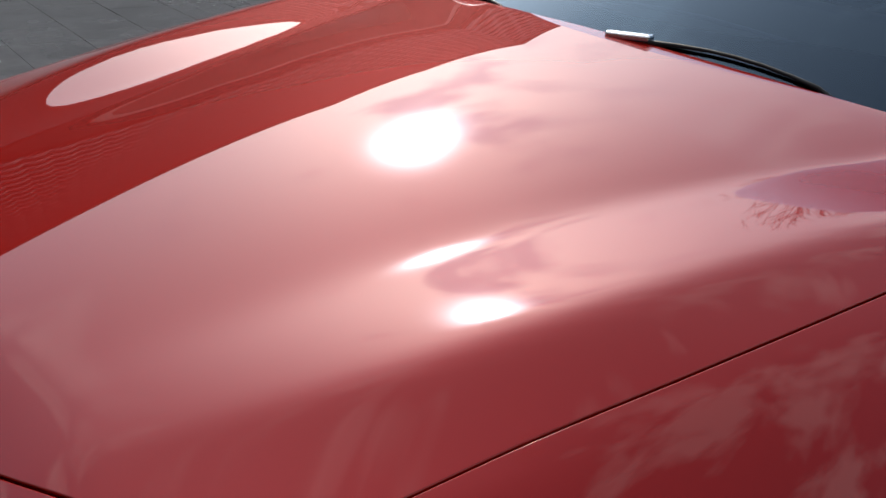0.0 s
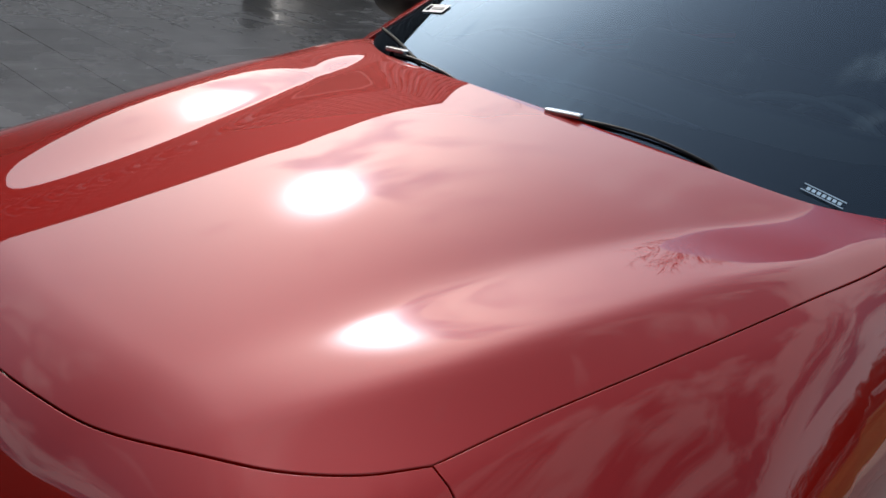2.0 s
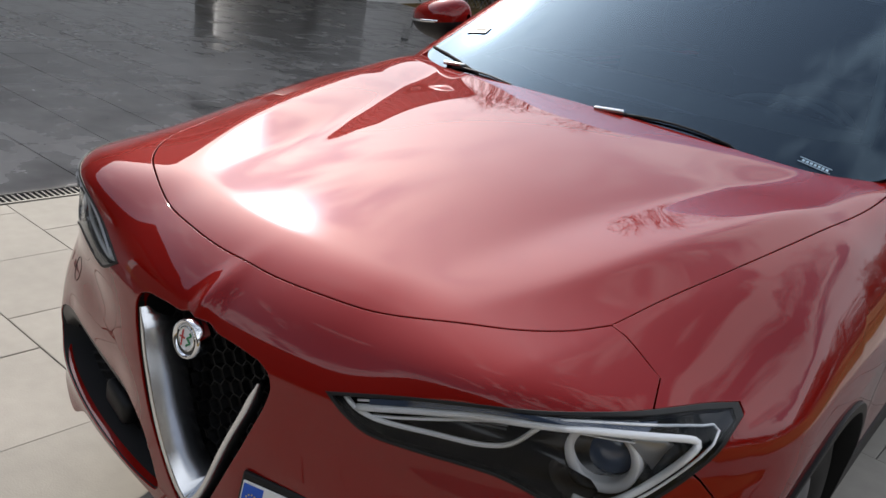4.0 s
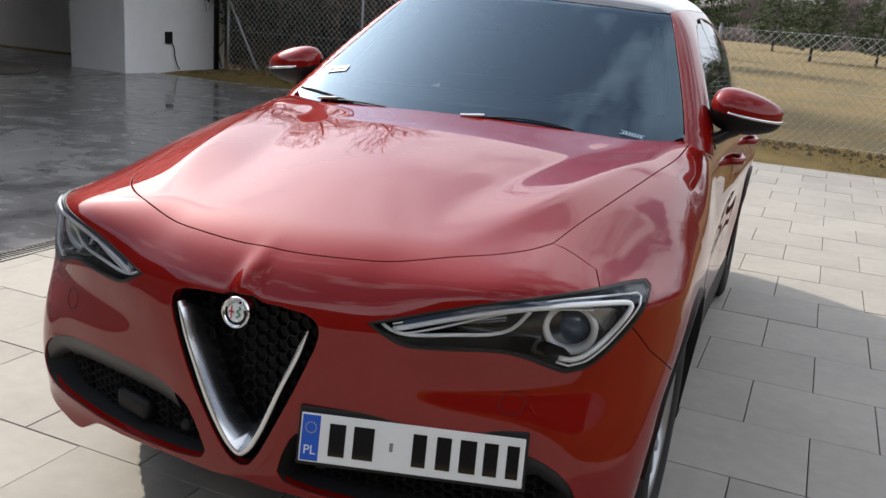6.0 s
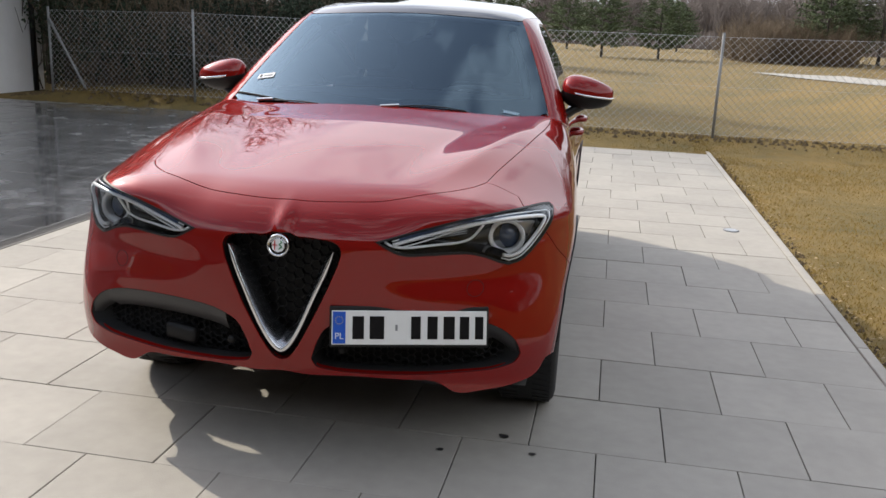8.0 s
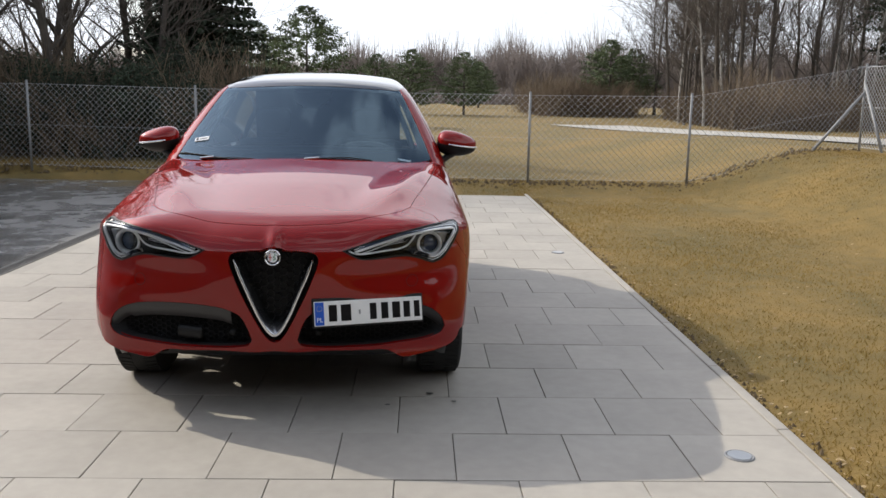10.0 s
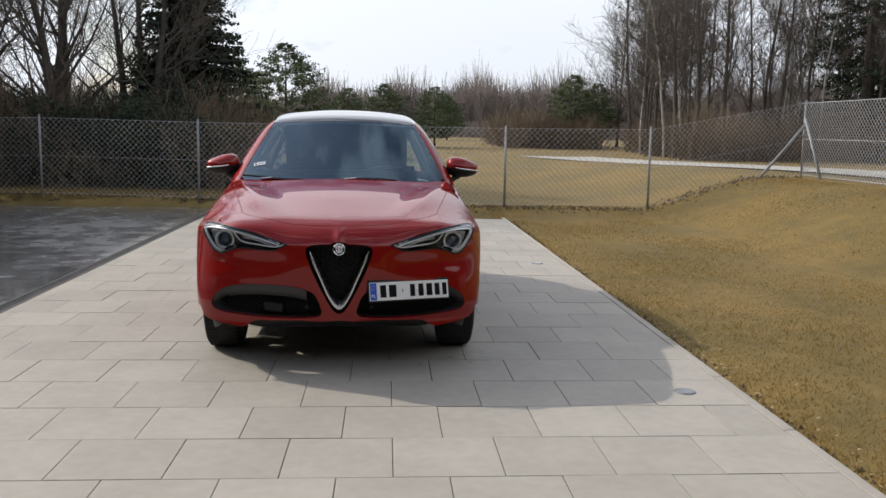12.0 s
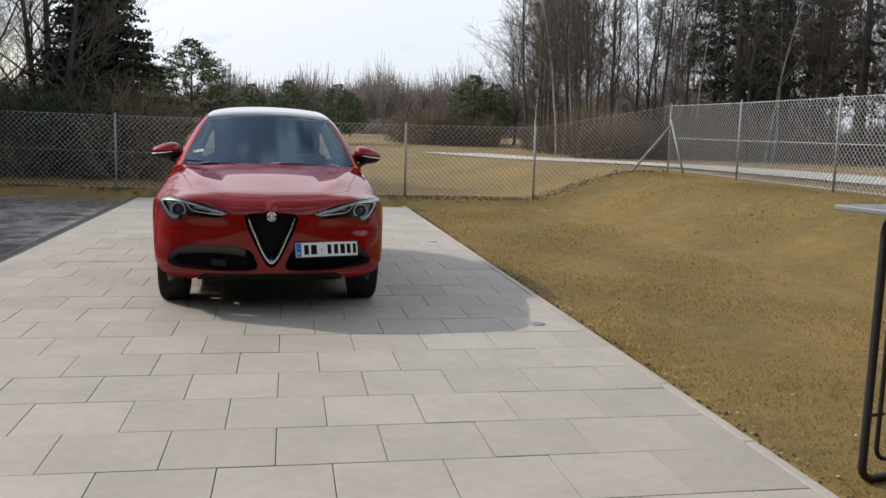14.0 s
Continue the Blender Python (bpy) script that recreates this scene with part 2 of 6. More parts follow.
def curve(x, xs, ys):
    """A smooth curve through a few points (monotone cubic)."""
    xs, ys = np.asarray(xs, float), np.asarray(ys, float)
    d = np.diff(ys) / np.diff(xs)
    m = np.concatenate([[d[0]], np.where(d[1:] * d[:-1] > 0, 2 * d[1:] * d[:-1] / (d[1:] + d[:-1] + 1e-12), 0), [d[-1]]])
    x = np.asarray(x, float)
    i = np.clip(np.searchsorted(xs, x) - 1, 0, len(xs) - 2)
    h = xs[i + 1] - xs[i]
    t = (x - xs[i]) / h
    tc = np.clip(t, 0, 1)
    a, b = 2 * tc**3 - 3 * tc**2 + 1, tc**3 - 2 * tc**2 + tc
    c, e = 3 * tc**2 - 2 * tc**3, tc**3 - tc**2
    v = a * ys[i] + b * h * m[i] + c * ys[i + 1] + e * h * m[i + 1]
    return v + np.where(t < 0, t * h * m[i], 0) + np.where(t > 1, (t - 1) * h * m[i + 1], 0)


def bell(x, c, w):
    return np.exp(-(((x - c) / w) ** 2))


def soft(x, w):
    """A rounded ramp."""
    return w * np.log1p(np.exp(np.clip(x / w, -40, 40)))


def deck(x, y):
    """Height of bonnet and wing tops: a shallow dome, a level band outside a soft crease, then a roll towards the wings."""
    ax = np.sqrt(np.asarray(x) ** 2 + 0.0004)
    z = curve(y, (0.0, 0.2, 0.41, 0.8, 1.2, 1.6, 2.2, 4.0, 4.7), (0.922, 0.968, 1.010, 1.084, 1.143, 1.174, 1.174, 1.175, 1.15))
    r1 = curve(y, (0.2, 0.41, 0.66, 0.86, 1.08, 1.24, 1.5), (0.28, 0.335, 0.385, 0.435, 0.505, 0.56, 0.65))
    r2 = curve(y, (0.2, 0.41, 0.54, 0.70, 0.95, 1.12, 1.5), (0.40, 0.490, 0.540, 0.588, 0.655, 0.705, 0.79))
    k = smooth01(0.14, 0.72, y) * (1 - 0.6 * smooth01(1.15, 1.5, y))
    w = 0.022 - 0.013 * smooth01(0.5, 1.15, y)
    dome = (0.030 + 0.095 * k) * ax**2
    z = z - dome + k * (0.235 * soft(ax - r1, w) - 0.33 * soft(ax - r2, 0.010))
    fall = np.clip(ax - curve(y, (0, 0.41, 1.0, 1.6, 4.7), (0.52, 0.64, 0.77, 0.83, 0.84)), 0, 1)
    return z - 0.50 * fall**1.6


def nose(x, z):
    """How far back the front stands at that height."""
    ax = np.abs(x)
    g = 0.72 + 0.28 * smooth01(0.42, 0.86, z)
    bow = g * (0.33 * ax**2 + 0.45 * ax**12)
    prof = curve(z, (0.15, 0.24, 0.34, 0.44, 0.62, 0.8, 0.9, 1.0), (0.16, 0.085, 0.045, 0.025, 0.012, 0.020, 0.067, 0.150))
    prof = prof - 0.085 * smooth01(0.82, 0.95, z) * smooth01(0.28, 0.70, ax)
    lip = 0.03 * bell(z, 0.27, 0.05) * smooth01(0.35, 0.6, ax)
    hollow = 0.022 * bell(z, 0.70, 0.07) * smooth01(0.2, 0.5, ax) * (1 - smooth01(0.72, 0.9, ax))
    keel = 0.021 * bell(ax, 0, 0.028) * bell(z, 0.88, 0.05)
    seat = 0.020 * bell(z, 0.56, 0.075) * smooth01(0.12, 0.32, ax) * (1 - smooth01(0.62, 0.85, ax))
    return bow + prof - lip + hollow - keel + seat


def flank(y, z):
    """Half width at that place along the side."""
    s = curve(y, (0.0, 0.5, 0.95, 1.7, 2.4, 3.2, 3.8, 4.3, 4.7), (0.945, 0.957, 0.957, 0.930, 0.922, 0.937, 0.950, 0.90, 0.80))
    s = s - 0.30 * np.clip(z - 0.80, 0, 1) ** 1.5 - 0.10 * np.clip(0.55 - z, 0, 1)
    s = s - 0.022 * bell(z, 0.58, 0.13) * smooth01(1.2, 1.7, y) * (1 - smooth01(3.0, 3.4, y))
    s = s - 0.026 * (1 - smooth01(0.55, 0.80, z)) * (1 - smooth01(0.6, 1.0, y))
    s = s + 0.012 * bell(z, 0.86, 0.05) * smooth01(1.0, 1.8, y)
    return s


def tail(x, z):
    return curve(z, (0.2, 0.45, 0.8, 1.0, 1.2), (4.52, 4.66, 4.64, 4.56, 4.45)) - 0.35 * np.abs(x) ** 3


def body(x, y, z):
    """Below zero inside the lower body."""
    top = z - deck(x, y)
    side = np.abs(x) - flank(y, z)
    front = 0.72 * (nose(x, z) - y)
    rear = y - tail(x, z)
    f = smax(top, front, 0.09 - 0.04 * smooth01(0.3, 0.7, np.abs(x)))
    f = smax(f, side, 0.03 + 0.07 * smooth01(0.5, 1.0, y))
    return smax(f, rear, 0.12)


def cabin(x, y, z):
    """Below zero inside the glasshouse."""
    ax = np.abs(x)
    screen = 0.80 * (z - (1.115 + 0.60 * (y - 1.30 - 0.29 * ax**2)))
    roof = z - (curve(y, (1.6, 2.1, 2.35, 2.6, 2.9, 3.4, 4.0, 4.5), (1.47, 1.622, 1.671, 1.700, 1.712, 1.685, 1.605, 1.50)) - 0.11 * ax**2 - 0.25 * ax**6)
    side = ax - (0.90 - 0.30 * (z - 1.05) - 0.32 * np.clip(z - 1.05, 0, 1) ** 2 - 0.05 * np.clip(y - 3.0, 0, 3) ** 1.5)
    back = 0.8 * (y - (4.52 - 0.95 * (z - 1.10)))
    f = smax(screen, roof, 0.036)
    f = smax(f, side, 0.07)
    return smax(f, back, 0.10)


def meet(field, o, d, lo, hi, steps=30):
    """Along rays o + s d (rows), where the field turns positive going outwards between lo and hi."""
    lo, hi = np.full(len(o), lo), np.full(len(o), hi)
    for _ in range(steps):
        mid = 0.5 * (lo + hi)
        p = o + d * mid[:, None]
        out = field(p[:, 0], p[:, 1], p[:, 2]) > 0
        hi = np.where(out, mid, hi)
        lo = np.where(out, lo, mid)
    return o + d * hi[:, None]


def outward(field, p, e=0.004):
    g = np.stack([field(*(p + np.eye(3)[i] * e).T) - field(*(p - np.eye(3)[i] * e).T) for i in range(3)], 1)
    return g / (np.linalg.norm(g, axis=1, keepdims=True) + 1e-12)
def pave(x, y, z=0.0):
    c, s = math.cos(PAVE), math.sin(PAVE)
    return Vector((x * c - y * s, x * s + y * c, z))


def slab_mesh(w, d, mat):
    bm = bmesh.new()
    box(bm, -w / 2, -d / 2, -0.06, w / 2, d / 2, 0, bev=0.0025)
    for f in [f for f in bm.faces if f.normal.z < -0.5]:
        bm.faces.remove(f)
    me = bpy.data.meshes.new("slab")
    bm.to_mesh(me)
    bm.free()
    me.materials.append(mat)
    return me


def build_paving():
    base = raw("pavement", [pave(-12.4, -9, -0.035), pave(EDGE_X, -9, -0.035), pave(EDGE_X, END_Y, -0.035), pave(FAR_X, END_Y, -0.035), pave(FAR_X, FAR_Y, -0.035), pave(-12.4, FAR_Y, -0.035)], [(0, 1, 2, 3, 4, 5)], JOINT)
    tagged(base, "large pale concrete slabs laid in half bond", "paving", kind="structure")
    rot = Matrix.Rotation(PAVE, 4, "Z")
    whole, wet = slab_mesh(0.504, 0.496, SLAB), slab_mesh(0.504, 0.496, WETSLAB)
    cuts, count, rest = {}, 0, {0: [], 1: []}
    rng = random.Random(3)
    for k in range(-16, 27):
        y0, y1 = -1.075 + 0.5 * k, -0.575 + 0.5 * k
        if y0 < -9:
            continue
        row_end = y1
        off = 0.070 if k % 2 == 0 else 0.324
        for i in range(-26, 6):
            x0, x1 = off + 0.508 * i, off + 0.508 * (i + 1)
            end = FAR_Y if x1 < FAR_X else END_Y
            if row_end > end + 0.45:
                continue
            y1 = min(row_end, end)
            for a, b, w in ((max(x0, DRAIN_X + 0.075), min(x1, EDGE_X - 0.065), 0), (max(x0, -12.2), min(x1, DRAIN_X - 0.075), 1)):
                # no slivers along the edges: the neighbour is cut wider instead
                lo, hi = (DRAIN_X + 0.075, EDGE_X - 0.065) if w == 0 else (-12.2, DRAIN_X - 0.075)
                if b - a < 0.12:
                    continue
                a, b = (lo if a - lo < 0.12 else a), (hi if hi - b < 0.12 else b)
                near = w == 0 and -4.4 < y0 < 9 and count < 300
                place = pave((a + b) / 2, (y0 + y1) / 2, rng.uniform(-0.0015, 0.0015))
                key = (round(b - a - 0.004, 3), round(y1 - y0 - 0.004, 3), w)
                if key == (0.504, 0.496, w):
                    me = wet if w else whole
                else:
                    me = cuts.setdefault(key, None) or slab_mesh(key[0], key[1], WETSLAB if w else SLAB)
                    cuts[key] = me
                m = Matrix.Translation(place) @ rot @ Matrix.Rotation(radians(rng.uniform(-0.12, 0.12)), 4, "X")
                if near:
                    ob = new("slab", me)
                    ob.matrix_world = m
                    ob.parent = base
                    count += 1
                else:
                    rest[w].append((me, m))
    for w, items in rest.items():
        vs, fs = [], []
        for me, m in items:
            n = len(vs)
            vs += [m @ v.co for v in me.vertices]
            fs += [[n + i for i in p.vertices] for p in me.polygons]
        ob = raw("slabs", vs, fs, WETSLAB if w else SLAB, base)
        tagged(ob, "dark wet concrete slabs" if w else "pale concrete slabs", kind="stuff")
    # edging along the lawn
    for i in range(20):
        bm = bmesh.new()
        box(bm, EDGE_X - 0.06, -9 + i * 1.0, -0.2, EDGE_X, -9 + i * 1.0 + 0.995, 0.004, Matrix.Rotation(PAVE, 4, "Z"), 0.006)
        if -9 + i < END_Y:
            part("edging_stone", bm, SLAB, base)
    # slot drain
    drain = empty("drain_channel", "dark iron slot drain set between slabs", "drain")
    bm = bmesh.new()
    for sx in (-0.068, 0.052):
        box(bm, DRAIN_X + sx, -9, -0.05, DRAIN_X + sx + 0.016, FAR_Y, 0.002, rot)
    part("drain_frame", bm, IRON, drain)
    bm = bmesh.new()
    box(bm, DRAIN_X - 0.06, -9, -0.031, DRAIN_X + 0.06, FAR_Y, -0.028, rot)
    part("drain_bed", bm, DARKIN, drain)
    vs, fs = [], []
    for i in range(int((FAR_Y + 5) / 0.03)):
        y = -5 + i * 0.03
        n = len(vs)
        vs += [pave(DRAIN_X + sx, y + sy, z) for z in (-0.02, -0.001) for sx, sy in ((-0.055, 0), (0.055, 0), (0.055, 0.012), (-0.055, 0.012))]
        fs += [(n + 4, n + 5, n + 6, n + 7), (n, n + 1, n + 5, n + 4), (n + 2, n + 3, n + 7, n + 6)]
    tagged(raw("drain_grating", vs, fs, IRON, drain), kind="stuff")
    # small round caps in the slabs
    for x, y in ((2.09, -0.32), (2.09, 4.80)):
        cap = empty("manhole_cover", "small round steel cover flush with the slabs", "manhole cover", "covers in the slabs", m=Matrix.Translation(pave(x, y, 0.0)))
        bm = bmesh.new()
        bmesh.ops.create_cone(bm, cap_ends=True, segments=24, radius1=0.055, radius2=0.052, depth=0.008, matrix=Matrix.Translation((0, 0, 0.004)))
        part("lid", bm, ALLOY, cap)
        bm = bmesh.new()
        tube(bm, [(0.06 * math.cos(k * math.pi / 12), 0.06 * math.sin(k * math.pi / 12), 0.002) for k in range(24)], 0.006, 6, True)
        part("collar", bm, STEEL, cap, smooth=True)
    # dark drips of oil on the slabs before the car
    rng = random.Random(8)
    for x, y, r in ((0.743, 0.452, 0.030), (0.525, 0.282, 0.018), (0.861, 0.331, 0.018)):
        bm = bmesh.new()
        bm.faces.new([bm.verts.new((x + r * rng.uniform(0.5, 1.2) * math.cos(k * 0.524), y + 0.7 * r * rng.uniform(0.5, 1.2) * math.sin(k * 0.524), 0.0045)) for k in range(12)])
        tagged(finish("oil_stain", bm, OIL), "small dark oil drip on a pale slab", "stain", "oil drips")


OIL = material("oil_stain", (0.035, 0.033, 0.032), 0.35)
SOFFIT = material("soffit_boards", (0.46, 0.44, 0.41), 0.7, var=0.12, scale=6, bump=0.1, bscale=80)
TILE = material("dark_roof_tile", (0.05, 0.034, 0.030), 0.5, var=0.35, scale=12, rand=0.25)


def build_garage():
    g = empty("garage", "white rendered garage with an open dark doorway", "garage")
    X, T = -10.45, 0.35
    y0, y1, y2, H = 7.45, 11.2, 14.18, 3.40

    def wall(name, x0, ya, z0, x1, yb, z1, mat=WALLP):
        bm = bmesh.new()
        box(bm, x0, ya, z0, x1, yb, z1, bev=0.006)
        return part(name, bm, mat, g)
    wall("wall", X - T, -4, -0.05, X, y0, H)
    wall("wall", X - T, y1, -0.05, X, y2, H)
    wall("lintel", X - T, y0, 2.45, X, y1, H)
    wall("end_wall", X - 8, y2 - T, -0.05, X - T, y2 - 0.003, H)
    wall("reveal_wall", X - 1.3, y1 + 0.003, -0.05, X - T, y1 + 0.25, 2.45)
    wall("back_wall", X - 7.5, 4, -0.05, X - 7.2, 13.2, H)
    wall("side_wall", X - 7.5, 4.2, -0.05, X - T, 4.5, H)
    wall("inner_ceiling", X - 7.5, 4, 2.75, X - T, 13.3, 2.9)
    roof = new("roof")
    roof.parent = g
    # hipped roof of dark tiles with a wide boarded eave
    ex, ey, ez, w, tan = -8.0, 14.55, 3.63, 5.0, 0.80
    rx, rz, y_low = ex - w, ez + w * tan, -7.0
    bx = rx - w
    bm = bmesh.new()
    top = [bm.verts.new(q) for q in ((ex, y_low, ez), (ex, ey, ez), (bx, ey, ez), (bx, y_low, ez), (rx, y_low, rz), (rx, ey - w, rz))]
    low = [bm.verts.new((v.co.x, v.co.y, v.co.z - 0.2)) for v in top[:4]]
    for f in ((0, 1, 5, 4), (1, 2, 5), (2, 3, 4, 5), (3, 0, 4)):
        bm.faces.new([top[k] for k in f])
    for k in range(4):
        bm.faces.new((top[k], low[k], low[(k + 1) % 4], top[(k + 1) % 4]))
    bmesh.ops.recalc_face_normals(bm, faces=bm.faces)
    part("roof_deck", bm, BLACK, roof)
    bm = bmesh.new()
    box(bm, X + 0.003, y_low + 0.02, ez - 0.26, ex - 0.02, ey - 0.02, ez - 0.205)
    box(bm, bx + 0.02, y2 + 0.003, ez - 0.26, X, ey - 0.02, ez - 0.205)
    part("soffit", bm, SOFFIT, roof, "grey boarded soffit under the wide eave")
    L = w * math.hypot(1, tan)
    ux, uz = -1 / math.hypot(1, tan), tan / math.hypot(1, tan)
    vs, fs = [], []
    for r in range(int(L / 0.33)):
        cut = ey + (r * 0.33 + 0.18) * ux
        for c in range(int((cut - y_low) / 0.28)):
            n = len(vs)
            for st, lift in ((r * 0.33, 0.075), (r * 0.33 + 0.36, 0.03)):
                for t, hump in ((0, 0.0), (0.09, 0.035), (0.19, 0.035), (0.28, 0.0)):
                    vs.append((ex + ux * st + uz * (lift + hump), y_low + c * 0.28 + t, ez + uz * st - ux * (lift + hump)))
            fs += [(n, n + 1, n + 5, n + 4), (n + 1, n + 2, n + 6, n + 5), (n + 2, n + 3, n + 7, n + 6), (n, n + 3, n + 2, n + 1)]
    tagged(raw("roof_tiles", vs, fs, TILE, roof), "dark roof tiles", kind="stuff")
    bm = bmesh.new()
    tube(bm, [(ex, ey, ez + 0.06), (rx, ey - w, rz + 0.06), (rx, y_low, rz + 0.06)], 0.10, 8)
    part("ridge_tiles", bm, TILE, roof, smooth=True)
    bm = bmesh.new()
    box(bm, X - 7.3, 4.2, -0.06, X - 0.02, 13.2, 0.012)
    part("garage_floor", bm, WETSLAB, g)
    bm = bmesh.new()
    bmesh.ops.create_circle(bm, cap_ends=True, segments=48, radius=1.0, matrix=Matrix.Translation((X - 2.6, 9.2, 0.02)) @ Matrix.Diagonal((2.1, 1.5, 1, 1)))
    part("turntable", bm, JOINT, g, "pale round plate in the garage floor")
    # downpipe, socket and cable
    bm = bmesh.new()
    tube(bm, [(X + 0.06, y2 - 0.36, 0.0), (X + 0.06, y2 - 0.36, 3.24)], 0.055, 12)
    part("downpipe", bm, BLACK, g, "dark downpipe", True)
    bm = bmesh.new()
    box(bm, X, 12.28, 0.55, X + 0.05, 12.46, 0.77, bev=0.01)
    part("wall_socket", bm, BLACK, g, "dark wall socket")
    bm = bmesh.new()
    tube(bm, [(X + 0.03, 12.43, 0.60), (X + 0.05, 12.50, 0.45), (X + 0.04, 12.53, 0.28), (X + 0.07, 12.58, 0.10), (X + 0.05, 12.66, 0.05)], 0.012, 6)
    part("cable", bm, BLACK, g, smooth=True)


def link_mesh(name, a, b, za, zb, h, parent, cell=0.078, wire=0.0024):
    """Chain link between two posts: diagonal wires both ways, cut at the panel's edges."""
    a, b = Vector(a), Vector(b)
    L = (b - a).length
    d = (b - a) / L
    nrm = Vector((-d.y, d.x)) if len(d) == 2 else None
    nrm = Vector((-d.y, d.x, 0))
    vs, fs = [], []

    def bar(s0, t0, s1, t1, off):
        p = [Vector((a.x + d.x * s, a.y + d.y * s, za + (zb - za) * s / L + t)) + nrm * off for s, t in ((s0, t0), (s1, t1))]
        ax = (p[1] - p[0]).normalized()
        u = ax.cross(nrm).normalized()
        n = len(vs)
        for q in p:
            vs.extend([q + u * wire, q + (nrm - u * 0.5) * wire, q + (-nrm - u * 0.5) * wire])
        for k in range(3):
            fs.append((n + k, n + (k + 1) % 3, n + 3 + (k + 1) % 3, n + 3 + k))
    pitch = cell * math.sqrt(2)
    n = int((L + h) / pitch) + 1
    for i in range(n):
        s = i * pitch
        lo, hi = max(0, s - L), min(h, s)
        if hi - lo > 0.01:
            bar(s - lo, lo, s - hi, hi, 0.002)
            bar(L - (s - lo), lo, L - (s - hi), hi, -0.002)
    for t in (0.02, h * 0.5, h - 0.01):
        bar(0, t, L, t, 0.004)
    return tagged(raw(name, vs, fs, WIREM, parent), kind="stuff")


def build_fence():
    h = 1.5
    posts = [(-9.15, 12.52), (-6.13, 12.2), (-3.07, 11.85), (-0.1, 11.5)] + [(x, 11.25 - 0.07 * x) for x in (2.78, 5.52)] + [(9.0, 11.75), (8.95, 8.65), (8.8, 5.45), (8.65, 2.3), (8.5, -0.9), (8.35, -4.1)]
    f = empty("fence", "galvanised chain-link fence on steel posts", "fence")
    zs = [float(land(*p)) for p in posts]
    for (x, y), z in zip(posts, zs):
        bm = bmesh.new()
        tube(bm, [(x, y, z - 0.1), (x, y, z + h + 0.04)], 0.022, 10)
        tube(bm, [(x, y, z + h + 0.04), (x, y, z + h + 0.055)], [0.03, 0.012], 10)
        part("post", bm, STEEL, f, smooth=True)
    for i in range(len(posts) - 1):
        tight = i >= 6
        link_mesh("chain_link", (*posts[i], 0), (*posts[i + 1], 0), zs[i] + 0.03, zs[i + 1] + 0.03, h - 0.03, f, 0.078 if not tight else 0.070, 0.0024 if not tight else 0.0052)
    cx, cy, cz = posts[6][0], posts[6][1], zs[6]
    for ex, ey, up in ((7.88, 11.3, 0.69), (8.94, 10.85, 0.80)):
        bm = bmesh.new()
        tube(bm, [(cx, cy, cz + h * up), (ex, ey, float(land(ex, ey)) - 0.03)], 0.026, 10)
        part("brace", bm, STEEL, f, "slanting brace tube", True)
    bm = bmesh.new()
    tube(bm, [(cx - 0.16, cy, cz + h - 0.02), (cx + 0.16, cy, cz + h + 0.02)], 0.012, 8)
    part("clamp", bm, STEEL, f)
    bm = bmesh.new()
    tube(bm, [(cx - 0.16, cy, cz + h * 0.55), (cx + 0.16, cy, cz + h * 0.57)], 0.01, 8)
    part("clamp", bm, STEEL, f)
    # short brace by the garage
    bm = bmesh.new()
    tube(bm, [(-9.12, 12.50, 1.46), (-8.39, 12.45, 0.14)], 0.024, 10)
    part("brace", bm, STEEL, f, "slanting brace tube", True)


def build_road():
    mid = ((17.2, -11), (15.6, -5), (13.0, 5), (11.9, 13), (10.2, 20), (8.7, 27), (8.2, 31.5))
    t = np.linspace(0, len(mid) - 1, 90)
    a = np.array(mid, float)
    x = curve(t, np.arange(len(mid)), a[:, 0])
    y = curve(t, np.arange(len(mid)), a[:, 1])
    dx, dy = np.gradient(x), np.gradient(y)
    L = np.hypot(dx, dy)
    vs, fs = [], []
    for i in range(len(t)):
        for s in (-1.7, -0.85, 0, 0.85, 1.7):
            px, py = x[i] - dy[i] / L[i] * s, y[i] + dx[i] / L[i] * s
            vs.append((px, py, float(land(px, py)) + 0.03 + 0.012 * math.sin(px * 1.3)))
    fs = [(i * 5 + j, i * 5 + j + 1, (i + 1) * 5 + j + 1, (i + 1) * 5 + j) for i in range(len(t) - 1) for j in range(4)]
    tagged(raw("road", vs, fs, GRAVEL, smooth=True), "pale gravel track curving through the dry field", "road", kind="structure")


build_garage()
build_fence()


# added out of view: a tall dark wall for the bumper and bonnet to reflect
def build_rear_wall():
    bm = bmesh.new()
    box(bm, -30, -13.3, -0.1, 20.3, -13.0, 8.4)
    box(bm, 20.0, -12.997, -0.1, 20.3, -3.5, 8.4)
    w = finish("unseen_rear_wall", bm, REARW)
    tagged(w, "unseen dark wall added to darken the car's reflections", "wall", kind="structure")


build_rear_wall()


# ---- trees ----
def twig_tube(vs, fs, p, q, r0, r1, sides=4):
    ax = q - p
    L = ax.length
    if L < 1e-6:
        return
    ax /= L
    a = ax.orthogonal().normalized()
    b = ax.cross(a)
    n = len(vs)
    for c, r in ((p, r0), (q, r1)):
        for k in range(sides):
            t = 2 * math.pi * k / sides
            vs.append(c + (a * math.cos(t) + b * math.sin(t)) * r)
    for k in range(sides):
        fs.append((n + k, n + (k + 1) % sides, n + sides + (k + 1) % sides, n + sides + k))


